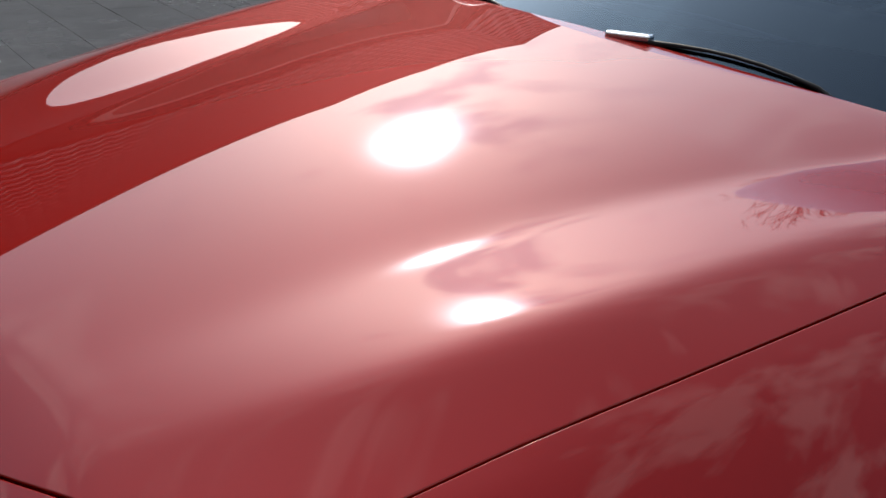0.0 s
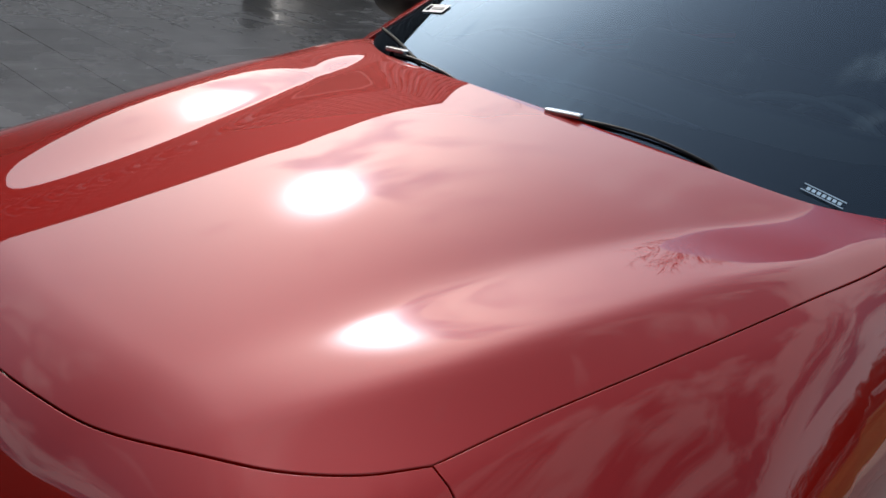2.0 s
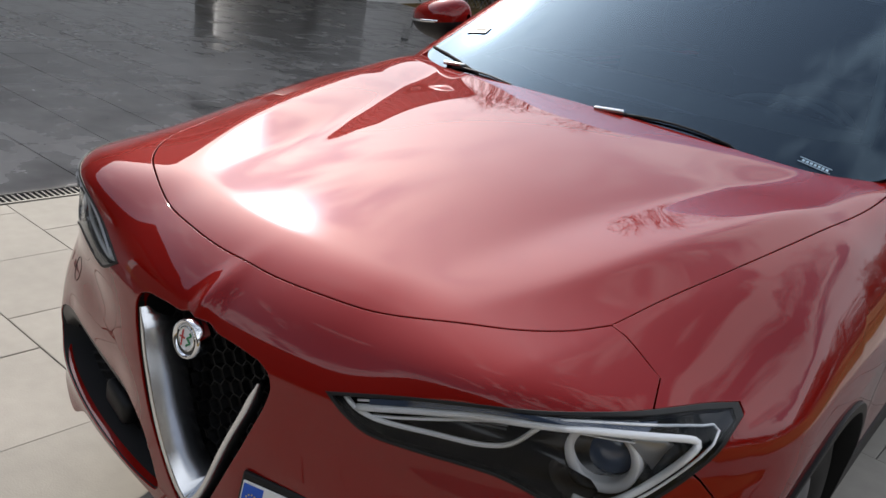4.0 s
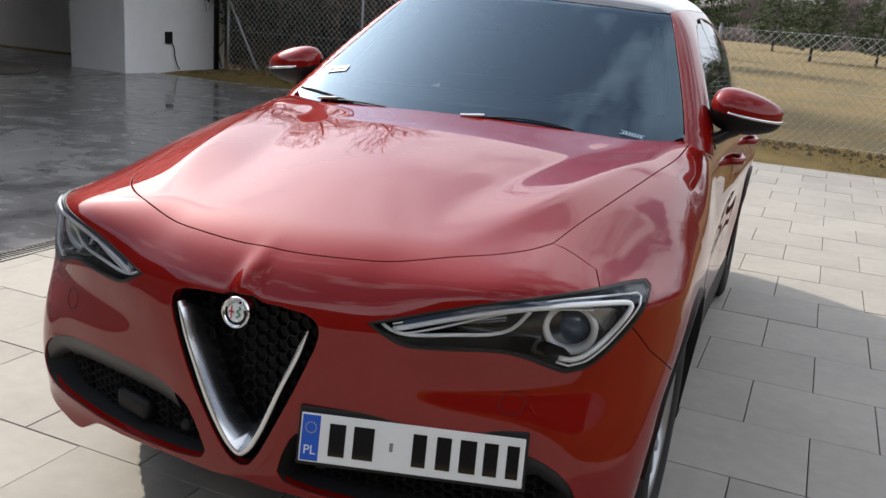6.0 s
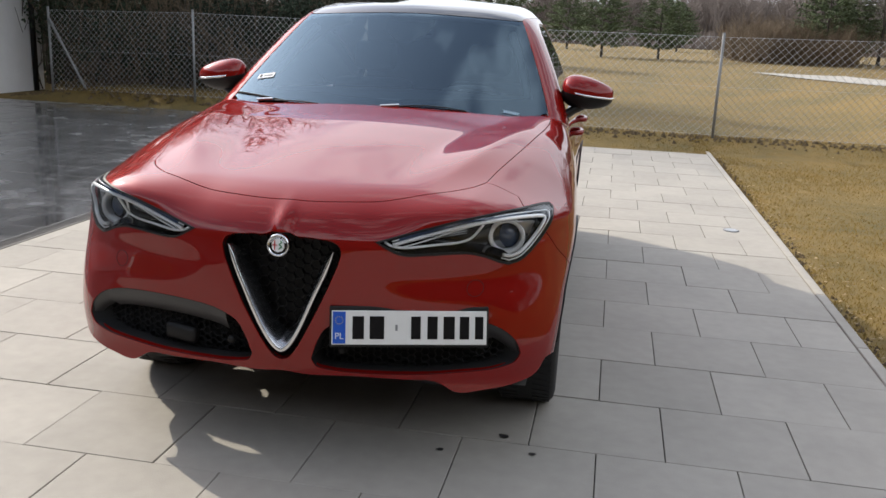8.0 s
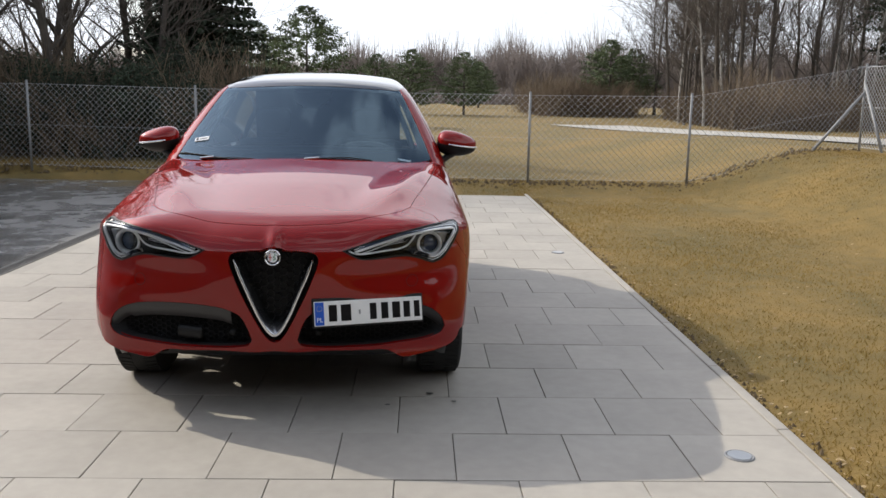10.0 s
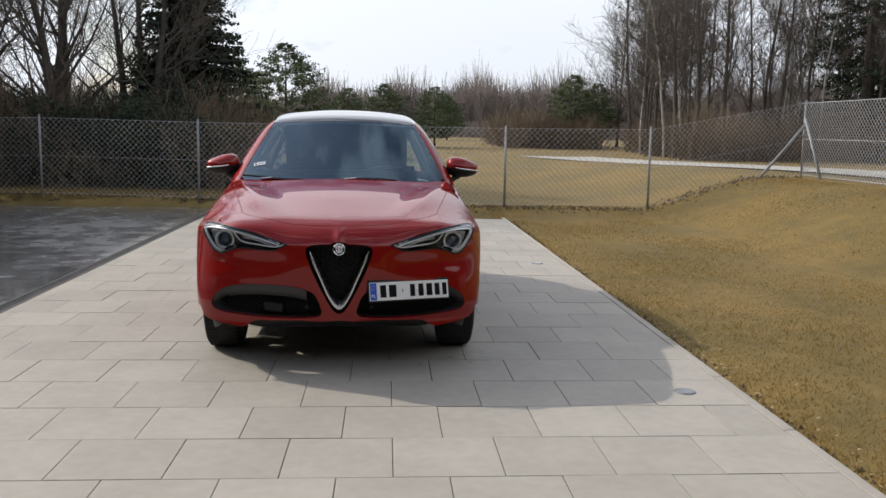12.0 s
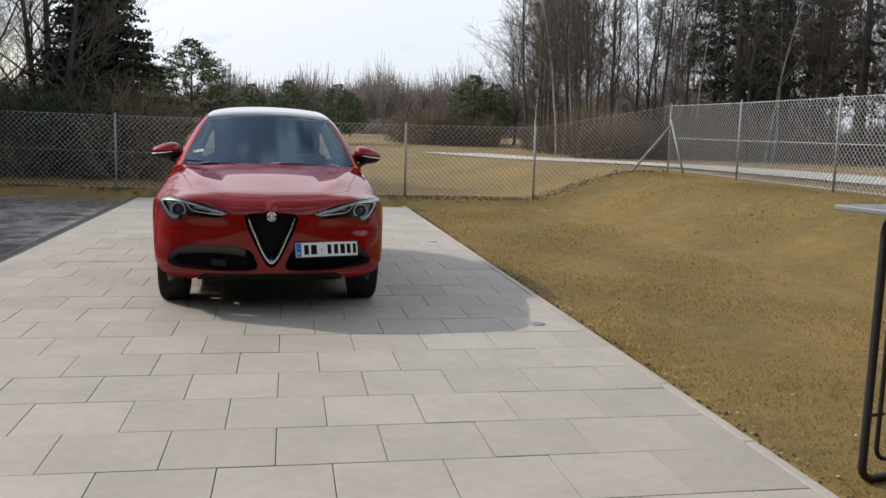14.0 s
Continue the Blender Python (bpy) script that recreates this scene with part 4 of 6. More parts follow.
def panel(name, chart, outline, mat, parent, holes=(), step=0.022, lift=0.0, lip=0.022, mirror=False, label="", bulge=None):
    """A sheet on the car's form within a closed outline (3-D points), less its holes, with turned-in edges."""
    loops = [chart.flat(np.asarray(o, float)) for o in (outline, *holes)]
    lo, hi = loops[0].min(0), loops[0].max(0)
    g = np.stack(np.meshgrid(np.arange(lo[0], hi[0], step), np.arange(lo[1], hi[1], step * 0.94)), -1)
    g[1::2, :, 0] += step / 2
    g = g.reshape(-1, 2)
    keep = inside(loops[0], g)
    for h in loops[1:]:
        keep &= ~inside(h, g)
    g = g[keep]
    rim = np.concatenate(loops)
    ok = np.ones(len(g), bool)
    for q in rim:
        ok &= ((g - q) ** 2).sum(1) > (0.55 * step) ** 2
    g = g[ok]
    pts = np.concatenate([rim, g])
    edges, n0 = [], 0
    for l in loops:
        edges += [(n0 + i, n0 + (i + 1) % len(l)) for i in range(len(l))]
        n0 += len(l)
    vs, es, fs, *_ = delaunay_2d_cdt([Vector(p) for p in pts], edges, [], 0, 1e-6, False)
    vs = np.array([tuple(v) for v in vs])
    fs = np.array([f for f in fs if len(f) == 3])
    mid = vs[fs].mean(1)
    keep = inside(loops[0], mid)
    for h in loops[1:]:
        keep &= ~inside(h, mid)
    fs = fs[keep]
    p = chart.lift(vs)
    nrm = outward(chart.field, p)
    off = np.full(len(p), lift)
    if bulge is not None:
        off = off + bulge(p)
    p = p + nrm * off[:, None]
    # faces turned outwards
    fn = np.cross(p[fs[:, 1]] - p[fs[:, 0]], p[fs[:, 2]] - p[fs[:, 0]])
    bad = (fn * nrm[fs[:, 0]]).sum(1) < 0
    fs[bad] = fs[bad][:, ::-1]
    used = np.unique(fs)
    remap = -np.ones(len(p), int)
    remap[used] = np.arange(len(used))
    p, nrm, fs = p[used], nrm[used], remap[fs]
    cnt = {}
    for f in fs:
        for a, b in ((f[0], f[1]), (f[1], f[2]), (f[2], f[0])):
            cnt[(a, b)] = 1
    rimed = [(a, b) for (a, b) in cnt if (b, a) not in cnt]
    verts, norms, faces = list(p), list(nrm), [tuple(f) for f in fs]
    if lip:
        idx, side = {}, {}
        for a, b in rimed:
            o = np.cross(p[b] - p[a], nrm[a])
            for q in (a, b):
                side[q] = side.get(q, 0) + o / (np.linalg.norm(o) + 1e-9)
        for a, b in rimed:
            for q in (a, b):
                if q not in idx:
                    idx[q] = len(verts)
                    o = side[q] / (np.linalg.norm(side[q]) + 1e-9)
                    r = 0.0016 if lip > 0.01 else 0.0
                    verts += [p[q] + o * 0.7 * r - nrm[q] * 0.3 * r, p[q] + o * r - nrm[q] * (r + 1e-4), p[q] + o * r - nrm[q] * lip]
                    norms += [(o + nrm[q]) * 0.7071, o, o]
        for a, b in rimed:
            faces.append((b, a, idx[a], idx[b]))
            faces.append((idx[b], idx[a], idx[a] + 1, idx[b] + 1))
            faces.append((idx[b] + 1, idx[a] + 1, idx[a] + 2, idx[b] + 2))
    verts, norms = np.array(verts), np.array(norms)
    if mirror:
        verts[:, 0] *= -1
        norms[:, 0] *= -1
        faces = [f[::-1] for f in faces]
    me = bpy.data.meshes.new(name)
    me.from_pydata(verts.tolist(), [], [tuple(map(int, f)) for f in faces])
    me.shade_smooth()
    me.normals_split_custom_set_from_vertices([tuple(v) for v in norms])
    me.materials.append(mat)
    ob = new(name, me)
    ob.parent = parent
    if label:
        tagged(ob, label)
    return ob


# outlines of one half, in the front view (x, z)
LAMP_TOP = ((0.312, 0.828), (0.482, 0.878), (0.609, 0.914), (0.728, 0.933), (0.815, 0.932), (0.855, 0.926))
LAMP_END = ((0.855, 0.926), (0.872, 0.915), (0.878, 0.893), (0.855, 0.842), (0.812, 0.785), (0.780, 0.758), (0.742, 0.747))
LAMP_LOW = ((0.742, 0.747), (0.712, 0.757), (0.668, 0.776), (0.617, 0.789), (0.55, 0.789), (0.491, 0.785), (0.401, 0.784), (0.361, 0.800), (0.312, 0.828))
GRILLE = [((0, 0.846), (0.03, 0.846), (0.055, 0.836), (0.10, 0.834), (0.165, 0.828)), ((0.165, 0.828), (0.195, 0.815), (0.207, 0.79), (0.198, 0.745)),
          ((0.198, 0.745), (0.155, 0.64), (0.10, 0.526), (0.05, 0.435), (0.022, 0.402), (0, 0.395))]
INTAKE = [((0.104, 0.410), (0.126, 0.475), (0.157, 0.526), (0.225, 0.556), (0.30, 0.567), (0.43, 0.575), (0.58, 0.571), (0.68, 0.556), (0.745, 0.528), (0.788, 0.485), (0.806, 0.44)),
          ((0.806, 0.44), (0.790, 0.408), (0.726, 0.386), (0.60, 0.374), (0.48, 0.365), (0.30, 0.362), (0.167, 0.369), (0.118, 0.382), (0.104, 0.410))]
SHUT = ((0, 0.130), (0.10, 0.134), (0.20, 0.148), (0.30, 0.170), (0.43, 0.222), (0.52, 0.272), (0.59, 0.340), (0.632, 0.410))
SHUT_SIDE = ((0.632, 0.410), (0.655, 0.53), (0.701, 0.735), (0.748, 0.98), (0.782, 1.19), (0.801, 1.34), (0.806, 1.48), (0.803, 1.60))
BONNET_REAR = ((0.803, 1.60), (0.785, 1.565), (0.72, 1.485), (0.60, 1.43), (0.40, 1.392), (0.20, 1.372), (0, 1.367))
AXLES, WHEEL_Z, ARCH = (0.905, 3.723), 0.365, 0.405


def to3(fn, pts):
    a = np.asarray(pts, float)
    return fn(a[:, 0], a[:, 1])


def arch_points(y0, a0, a1, r, n=24):
    return [(y0 - r * math.cos(radians(a0 + (a1 - a0) * i / n)), WHEEL_Z + r * math.sin(radians(a0 + (a1 - a0) * i / n))) for i in range(n + 1)]


def shift(loop2, d):
    """An outline moved inwards by d (outwards if negative), in its own plane."""
    t = np.roll(loop2, -1, 0) - np.roll(loop2, 1, 0)
    n = np.stack([-t[:, 1], t[:, 0]], 1) / (np.linalg.norm(t, axis=1, keepdims=True) + 1e-9)
    area = 0.5 * np.sum(loop2[:, 0] * np.roll(loop2[:, 1], -1) - np.roll(loop2[:, 0], -1) * loop2[:, 1])
    return loop2 + n * d * (1 if area > 0 else -1)


def mirrored(p):
    q = p[::-1].copy()
    q[:, 0] *= -1
    return q


def build_body(car):
    # bonnet
    half = np.vstack([chain([SHUT, SHUT_SIDE, BONNET_REAR]), [BONNET_REAR[-1]]])
    bon = both(half)
    panel("bonnet", Top, to3(on_top, shift(bon, 0.0024)), PAINT, car, step=0.018, label="long red bonnet with raised shoulder creases")
    # front bumper with its openings
    cut = np.vstack([to3(on_top, spline(SHUT, 0.012)), to3(on_top, ((0.662, 0.406), (0.694, 0.396), (0.728, 0.384), (0.750, 0.378))), to3(on_front, ((0.780, 0.930), (0.83, 0.88), (0.866, 0.83))),
                     to3(on_side, ((0.400, 0.772), (0.450, 0.735), (0.520, 0.69), (0.560, 0.66)))])
    rim = to3(on_side, arch_points(AXLES[0], 38, 2, ARCH + 0.022, 14))
    low = to3(on_front, spline(((0.886, 0.395), (0.858, 0.345), (0.78, 0.320), (0.68, 0.307), (0.625, 0.300), (0.592, 0.303), (0.520, 0.341), (0.41, 0.345), (0.244, 0.350), (0.15, 0.346), (0.08, 0.345), (0.03, 0.350), (0, 0.352)), 0.015))
    outer = both(np.vstack([cut, rim, low]))
    lamp = chain([LAMP_TOP, LAMP_END, LAMP_LOW])
    grille = both(np.vstack([chain(GRILLE), [(0, 0.395)]]))
    intake = chain(INTAKE)
    lamp3, grille3, intake3 = to3(on_front, lamp), to3(on_front, grille), to3(on_front, intake)
    # the drawn-in line below the bonnet leaves a gap
    f = Front.flat(outer)
    panel("front_bumper", Front, Front.lift(shift(f, 0.0022)), PAINT, car, [grille3, intake3, mirrored(intake3), lamp3, mirrored(lamp3)], step=0.016, label="red front bumper with three-lobed openings")
    low2 = to3(on_front, spline(((0, 0.358), (0.15, 0.352), (0.41, 0.350), (0.56, 0.316), (0.66, 0.316), (0.78, 0.327), (0.875, 0.392)), 0.015))
    rim2 = to3(on_side, arch_points(AXLES[0], 1, -22, ARCH + 0.022, 8))
    bot = to3(on_front, spline(((0.80, 0.285), (0.6, 0.275), (0.3, 0.29), (0, 0.295)), 0.02))
    panel("lower_valance", Front, both(np.vstack([low2, rim2, bot])), BLACK, car, step=0.03, lift=-0.08, label="matt black lower valance")
    # sides
    top_f = to3(on_top, spline(SHUT_SIDE, 0.015))
    for sgn in (False, True):
        front_edge = np.vstack([to3(on_side, ((0.560, 0.66), (0.520, 0.69), (0.450, 0.735), (0.400, 0.772))), to3(on_front, ((0.866, 0.83), (0.83, 0.88), (0.780, 0.930))), to3(on_top, ((0.750, 0.378), (0.728, 0.384), (0.694, 0.396), (0.662, 0.406)))])
        rear = to3(on_side, spline(((1.66, 1.06), (1.64, 0.9), (1.60, 0.75), (1.56, 0.55), (1.52, 0.36)), 0.02))
        back_top = to3(on_top, ((0.812, 1.64), (0.845, 1.655), (0.868, 1.66)))
        bottom = to3(on_side, ((1.52, 0.355), (1.40, 0.355)))
        ar = to3(on_side, arch_points(AXLES[0], 178, 40, ARCH + 0.022))
        loop = np.vstack([top_f, back_top, rear, bottom, ar, front_edge])
        panel("front_wing", Side, Side.lift(shift(Side.flat(loop), 0.0022)), PAINT, car, [lamp3[(lamp3[:, 0] > 0.1)]], step=0.018, mirror=sgn)
        # doors
        for name, y0, y1 in (("front_door", 1.66, 2.72), ("rear_door", 2.72, 3.52)):
            l0 = spline(((y0 - 0.14, 0.36), (y0 - 0.10, 0.55), (y0 - 0.06, 0.75), (y0 - 0.02, 0.9), (y0, 1.06), (y0 + 0.02, 1.095)), 0.02) if name == "front_door" else spline(((y0, 0.36), (y0, 0.7), (y0, 1.10)), 0.02)
            l1 = spline(((y1, 1.10), (y1, 0.7), (y1, 0.36)), 0.02) if name == "front_door" else np.vstack([spline(((y1, 1.12), (y1 - 0.02, 0.95)), 0.02), arch_points(AXLES[1], 72, 12, ARCH + 0.027), spline(((y1 - 0.27, 0.40), (y1 - 0.27, 0.36)), 0.02)])
            up = spline((l0[-1], l1[0]), 0.05)[1:-1]
            dn = spline((l1[-1], l0[0]), 0.05)[1:-1]
            lp = to3(on_side, np.vstack([l0, up, l1, dn]) if len(up) else np.vstack([l0, l1]))
            d = panel(name, Side, Side.lift(shift(Side.flat(lp), 0.003)), PAINT, car, step=0.03, mirror=sgn)
            yb = y0 + (0.80 if name == "front_door" else 0.62)
            hp = to3(on_side, ((yb, 0.97), (yb + 0.12, 0.975)))
            sx = -1 if sgn else 1
            bm = bmesh.new()
            tube(bm, [(sx * (hp[0][0] - 0.005), yb, 0.97), (sx * (hp[0][0] + 0.04), yb + 0.03, 0.972), (sx * (hp[0][0] + 0.045), yb + 0.10, 0.974), (sx * (hp[0][0] + 0.04), yb + 0.17, 0.976), (sx * (hp[0][0] - 0.005), yb + 0.20, 0.977)], [0.012, 0.016, 0.017, 0.016, 0.012], 8)
            part("door_handle", bm, PAINT, d, smooth=True)
        q = np.vstack([spline(((3.52, 1.12), (3.50, 0.95)), 0.02), arch_points(AXLES[1], 74, 176, ARCH + 0.022), spline(((4.19, 0.36), (4.40, 0.40), (4.52, 0.55), (4.54, 0.8), (4.44, 1.0), (4.36, 1.10)), 0.02), spline(((4.36, 1.12), (3.9, 1.13), (3.54, 1.125)), 0.04)])
        panel("rear_wing", Side, to3(on_side, shift(q, 0.003)), PAINT, car, step=0.035, mirror=sgn)
        # matt cladding round the arches and along the sill
        for k, y0 in enumerate(AXLES):
            a0 = 4 if k == 0 else -20
            o = arch_points(y0, a0, 200, ARCH + 0.020, 40)
            i = arch_points(y0, 200, a0, ARCH, 40)
            panel("arch_cladding", Side, to3(on_side, np.vstack([o, i])), BLACK, car, step=0.03, lift=0.008, lip=0.05, mirror=sgn, label="matt dark wheel arch cladding")
        s = np.vstack([spline(((1.37, 0.35), (3.26, 0.35)), 0.06), spline(((3.26, 0.35), (3.30, 0.22), (1.33, 0.22)), 0.06), [(1.37, 0.349)]])
        panel("sill", Side, to3(on_side, s), BLACK, car, step=0.05, lift=0.004, mirror=sgn)
    # inner shell that closes the gaps
    n, m = 72, 40
    u = np.stack(np.meshgrid(np.linspace(0, 2 * math.pi, n, endpoint=False), np.linspace(-1.25, 1.25, m), indexing="ij"), -1).reshape(-1, 2)
    d = np.stack([np.cos(u[:, 0]) * np.cos(u[:, 1]), np.sin(u[:, 0]) * np.cos(u[:, 1]), np.sin(u[:, 1])], 1)
    d[:, 1] *= 2.2

    def shell(x, y, z):
        f = np.maximum(body(x, y, z) + 0.045, 0.24 + 0.42 * x**2 + 0.4 * x**6 - y)
        f = np.maximum(f, 0.24 - z)
        for y0 in AXLES:
            wheel = np.minimum(ARCH + 0.02 - np.hypot(y - y0, z - WHEEL_Z), np.abs(x) - 0.60)
            f = np.maximum(f, wheel)
        return np.maximum(f, z - 1.10)
    v = meet(shell, np.tile([0, 2.3, 0.62], (len(u), 1)), d, 0.02, 2.5)
    fc = [((i % n) * m + j, ((i + 1) % n) * m + j, ((i + 1) % n) * m + j + 1, (i % n) * m + j + 1) for i in range(n) for j in range(m - 1)]
    fc += [tuple(i * m for i in range(n))[::-1], tuple(i * m + m - 1 for i in range(n))]
    raw("inner_shell", v, fc, DARKIN, car)
    # tail
    rows = np.linspace(0.30, 1.12, 26)
    vs, fs = [], []
    for z in rows:
        o = np.stack([np.linspace(-0.80, 0.80, 33), np.full(33, 3.9), np.full(33, z)], 1)
        vs.append(meet(body, o, np.tile([0.0, 1, 0], (33, 1)), 0, 1.0) - [0, 0.004, 0])
    vs = np.concatenate(vs)
    fs = [(i * 33 + j, i * 33 + j + 1, (i + 1) * 33 + j + 1, (i + 1) * 33 + j) for i in range(25) for j in range(32)]
    raw("tailgate", vs, [f[::-1] for f in fs], PAINT, car, True)
    return lamp, grille, intake


def build_cabin(car):
    glass_edge_top = ((0, 2.108), (0.25, 2.115), (0.45, 2.140), (0.575, 2.170))
    top = to3(lambda x, y: on_top(x, y, cabin), spline(glass_edge_top, 0.02))
    side = ((0.588, 2.180), (0.664, 1.95), (0.735, 1.72), (0.768, 1.60))
    lo = to3(lambda x, y: on_top(x, y, cabin), spline(side, 0.02))
    bs = to3(lambda x, y: on_top(x, y, cabin), spline(((0.780, 1.545), (0.70, 1.455), (0.60, 1.402), (0.40, 1.345), (0.2, 1.29), (0, 1.27)), 0.02))
    loop = both(np.vstack([top, lo, bs]))
    panel("windscreen", Screen, loop, GLASS, car, step=0.03, lip=0.0, label="large tinted windscreen reflecting the sky")
    # black printed border
    fl = Screen.flat(loop)
    inner = shift(fl, 0.036)
    # the border is deep along the lower edge, where the wipers rest
    foot = Screen.flat(np.array([(0.0, 1.27, 1.14), (0.0, 1.40, 1.21)]))
    rise = (foot[1] - foot[0]) / np.linalg.norm(foot[1] - foot[0])
    inner = inner + np.outer(0.030 * (1 - smooth01(1.42, 1.70, loop[:, 1])), rise) if len(inner) == len(loop) else inner
    i3 = Screen.lift(inner)
    panel("screen_border", Screen, loop, GLOSS, car, [i3], step=0.03, lift=-0.005, lip=0.004)
    # roof with a dark glass panel
    rl = ((0, 2.118), (0.25, 2.125), (0.45, 2.150), (0.585, 2.185))
    redge = ((0.585, 2.195), (0.612, 2.35), (0.625, 2.9), (0.60, 3.5), (0.55, 4.05))
    half = np.vstack([chain([rl, redge, ((0.55, 4.05), (0.3, 4.14), (0, 4.16))], 0.03), [(0, 4.16)]])
    lift_roof = lambda x, y: on_top(x, y, cabin)
    panel("roof", Roof, to3(lift_roof, both(half)), ROOFG, car, step=0.045, lift=-0.002, label="dark glass roof panel")
    for sgn in (False, True):
        pil = np.vstack([spline(((0.800, 1.50), (0.774, 1.600), (0.740, 1.724), (0.669, 1.953), (0.593, 2.183)), 0.02)])
        p_in = to3(lift_roof, pil)
        rail_in = to3(lift_roof, spline(((0.590, 2.20), (0.617, 2.35), (0.630, 2.9), (0.605, 3.5), (0.555, 4.05)), 0.03))
        door_top = spline(((4.05, 1.40), (3.7, 1.50), (3.2, 1.565), (2.75, 1.580), (2.45, 1.555), (2.15, 1.455), (1.9, 1.295), (1.72, 1.155), (1.64, 1.09)), 0.02)
        rail_out = to3(lambda y, z: on_side(y, z, cabin), door_top)
        panel("roof_rail", Glass, np.vstack([p_in, rail_in, rail_out]), PAINT, car, step=0.022, mirror=sgn, label="red windscreen pillar and roof rail")
        # side windows
        win1 = np.vstack([spline(((1.80, 1.14), (1.93, 1.29), (2.18, 1.448), (2.45, 1.54), (2.66, 1.558)), 0.02), spline(((2.66, 1.555), (2.70, 1.14)), 0.03), spline(((2.70, 1.138), (1.80, 1.138)), 0.03)])
        win2 = np.vstack([spline(((2.74, 1.14), (2.70, 1.558), (2.9, 1.565), (3.2, 1.548), (3.5, 1.49), (3.66, 1.40), (3.70, 1.25), (3.62, 1.145)), 0.02), spline(((3.62, 1.14), (2.74, 1.14)), 0.03)])
        sd = lambda y, z: on_side(y, z, cabin)
        edge = np.vstack([door_top, spline(((1.64, 1.08), (4.05, 1.10)), 0.05), [(4.06, 1.2)]])
        panel("side_window_frame", Glass, to3(sd, edge), GLOSS, car, step=0.04, lift=-0.012, mirror=sgn)
        panel("side_window", Glass, to3(sd, win1), SIDEGLASS, car, step=0.05, lift=-0.004, lip=0.004, mirror=sgn)
        panel("side_window", Glass, to3(sd, win2), SIDEGLASS, car, step=0.05, lift=-0.004, lip=0.004, mirror=sgn)
        belt = np.vstack([spline(((1.70, 1.13), (2.7, 1.137), (3.6, 1.142)), 0.05), spline(((3.6, 1.118), (2.7, 1.113), (1.70, 1.108)), 0.05)])
        panel("belt_trim", Glass, to3(sd, belt), GLOSS, car, step=0.05, lift=0.004, mirror=sgn)
    # rear screen
    v, f = [], []
    for i in range(13):
        s = i / 12
        for j in range(17):
            x = -0.62 + 1.24 * j / 16
            z = 1.12 + 0.30 * s
            v.append((x * (1 - 0.12 * s), 4.50 - 0.9 * (z - 1.10) - 0.25 * x**2 - 0.03, z))
    f = [(i * 17 + j + 1, i * 17 + j, (i + 1) * 17 + j, (i + 1) * 17 + j + 1) for i in range(12) for j in range(16)]
    raw("rear_window", v, f, SIDEGLASS, car, True)
    # dark interior: dash, floor, and boards put in for the shade behind the seats
    v, f = [], []
    for i in range(15):
        x = -0.72 + 1.44 * i / 14
        y0 = 1.33 + 0.30 * x * x
        for k, (dy, z) in enumerate(((0.0, 1.10), (0.25, 1.158), (0.52, 1.205), (0.66, 1.200), (0.70, 1.06), (0.68, 0.6))):
            v.append((x, y0 + dy, z - 0.03 * abs(x)))
    f = [(i * 6 + j, (i + 1) * 6 + j, (i + 1) * 6 + j + 1, i * 6 + j + 1) for i in range(14) for j in range(5)]
    raw("dashboard", v, f, DASH, car, True, "dark grey dashboard behind the windscreen")
    # pale strip added as the dash edge's light streak, and the driver's hood over the dials
    rows = []
    for dy, z in ((0.50, 1.195), (0.52, 1.211), (0.56, 1.213), (0.58, 1.198)):
        rows.append([(x, 1.33 + 0.30 * x * x + dy, z - 0.03 * abs(x)) for x in np.linspace(-0.66, 0.66, 23)])
    vs = [p for row in rows for p in row]
    raw("dash_light_streak", vs, [(i * 23 + j, i * 23 + j + 1, (i + 1) * 23 + j + 1, (i + 1) * 23 + j) for i in range(3) for j in range(22)], ALLOY, car, True, "pale strip standing in for the light streak along the dashboard")
    bm = bmesh.new()
    tube(bm, [(0.36 + 0.19 * math.cos(a), 1.95 + 0.05 * math.sin(a), 1.165 + 0.065 * math.sin(a)) for a in np.linspace(0, math.pi, 15)], 0.012, 8)
    part("dial_hood", bm, DASH, car, smooth=True)
    # raised rim round the vent field of the dash top
    bm = bmesh.new()
    rim = [(0.02 + 0.36 * math.copysign(abs(math.cos(a)) ** 0.55, math.cos(a)), 1.56 + 0.085 * math.copysign(abs(math.sin(a)) ** 0.7, math.sin(a))) for a in np.linspace(0, 2 * math.pi, 49)[:-1]]
    tube(bm, [(x, y, float(np.interp(y - 1.33 - 0.30 * x * x, (0.0, 0.25, 0.52, 0.66), (1.10, 1.158, 1.205, 1.200))) - 0.03 * abs(x) + 0.003) for x, y in rim], 0.005, 6, True)
    part("vent_rim", bm, ALLOY, car, "pale rim on the dashboard", True)
    # pale trim inside the windscreen pillars
    for g in (1, -1):
        bm = bmesh.new()
        pts = to3(lift_roof, spline(((0.700, 1.60), (0.668, 1.74), (0.612, 1.95), (0.555, 2.12)), 0.03))
        tube(bm, [(g * (x - 0.012), y + 0.03, z - 0.045) for x, y, z in pts], 0.020, 8)
        part("pillar_trim", bm, PLATEG, car, "pale grey pillar trim", True)
    bm = bmesh.new()
    box(bm, -0.78, 1.9, 0.5, 0.78, 4.2, 0.56)
    # upright dark boards added so that no daylight shows through the cabin
    box(bm, -0.72, 4.18, 0.5, 0.72, 4.24, 1.15)
    box(bm, -0.60, 3.50, 0.5, 0.60, 3.56, 1.60)
    box(bm, -0.80, 3.50, 0.5, 0.80, 3.56, 1.10)
    part("cabin_floor_and_blinds", bm, DARKIN, car)


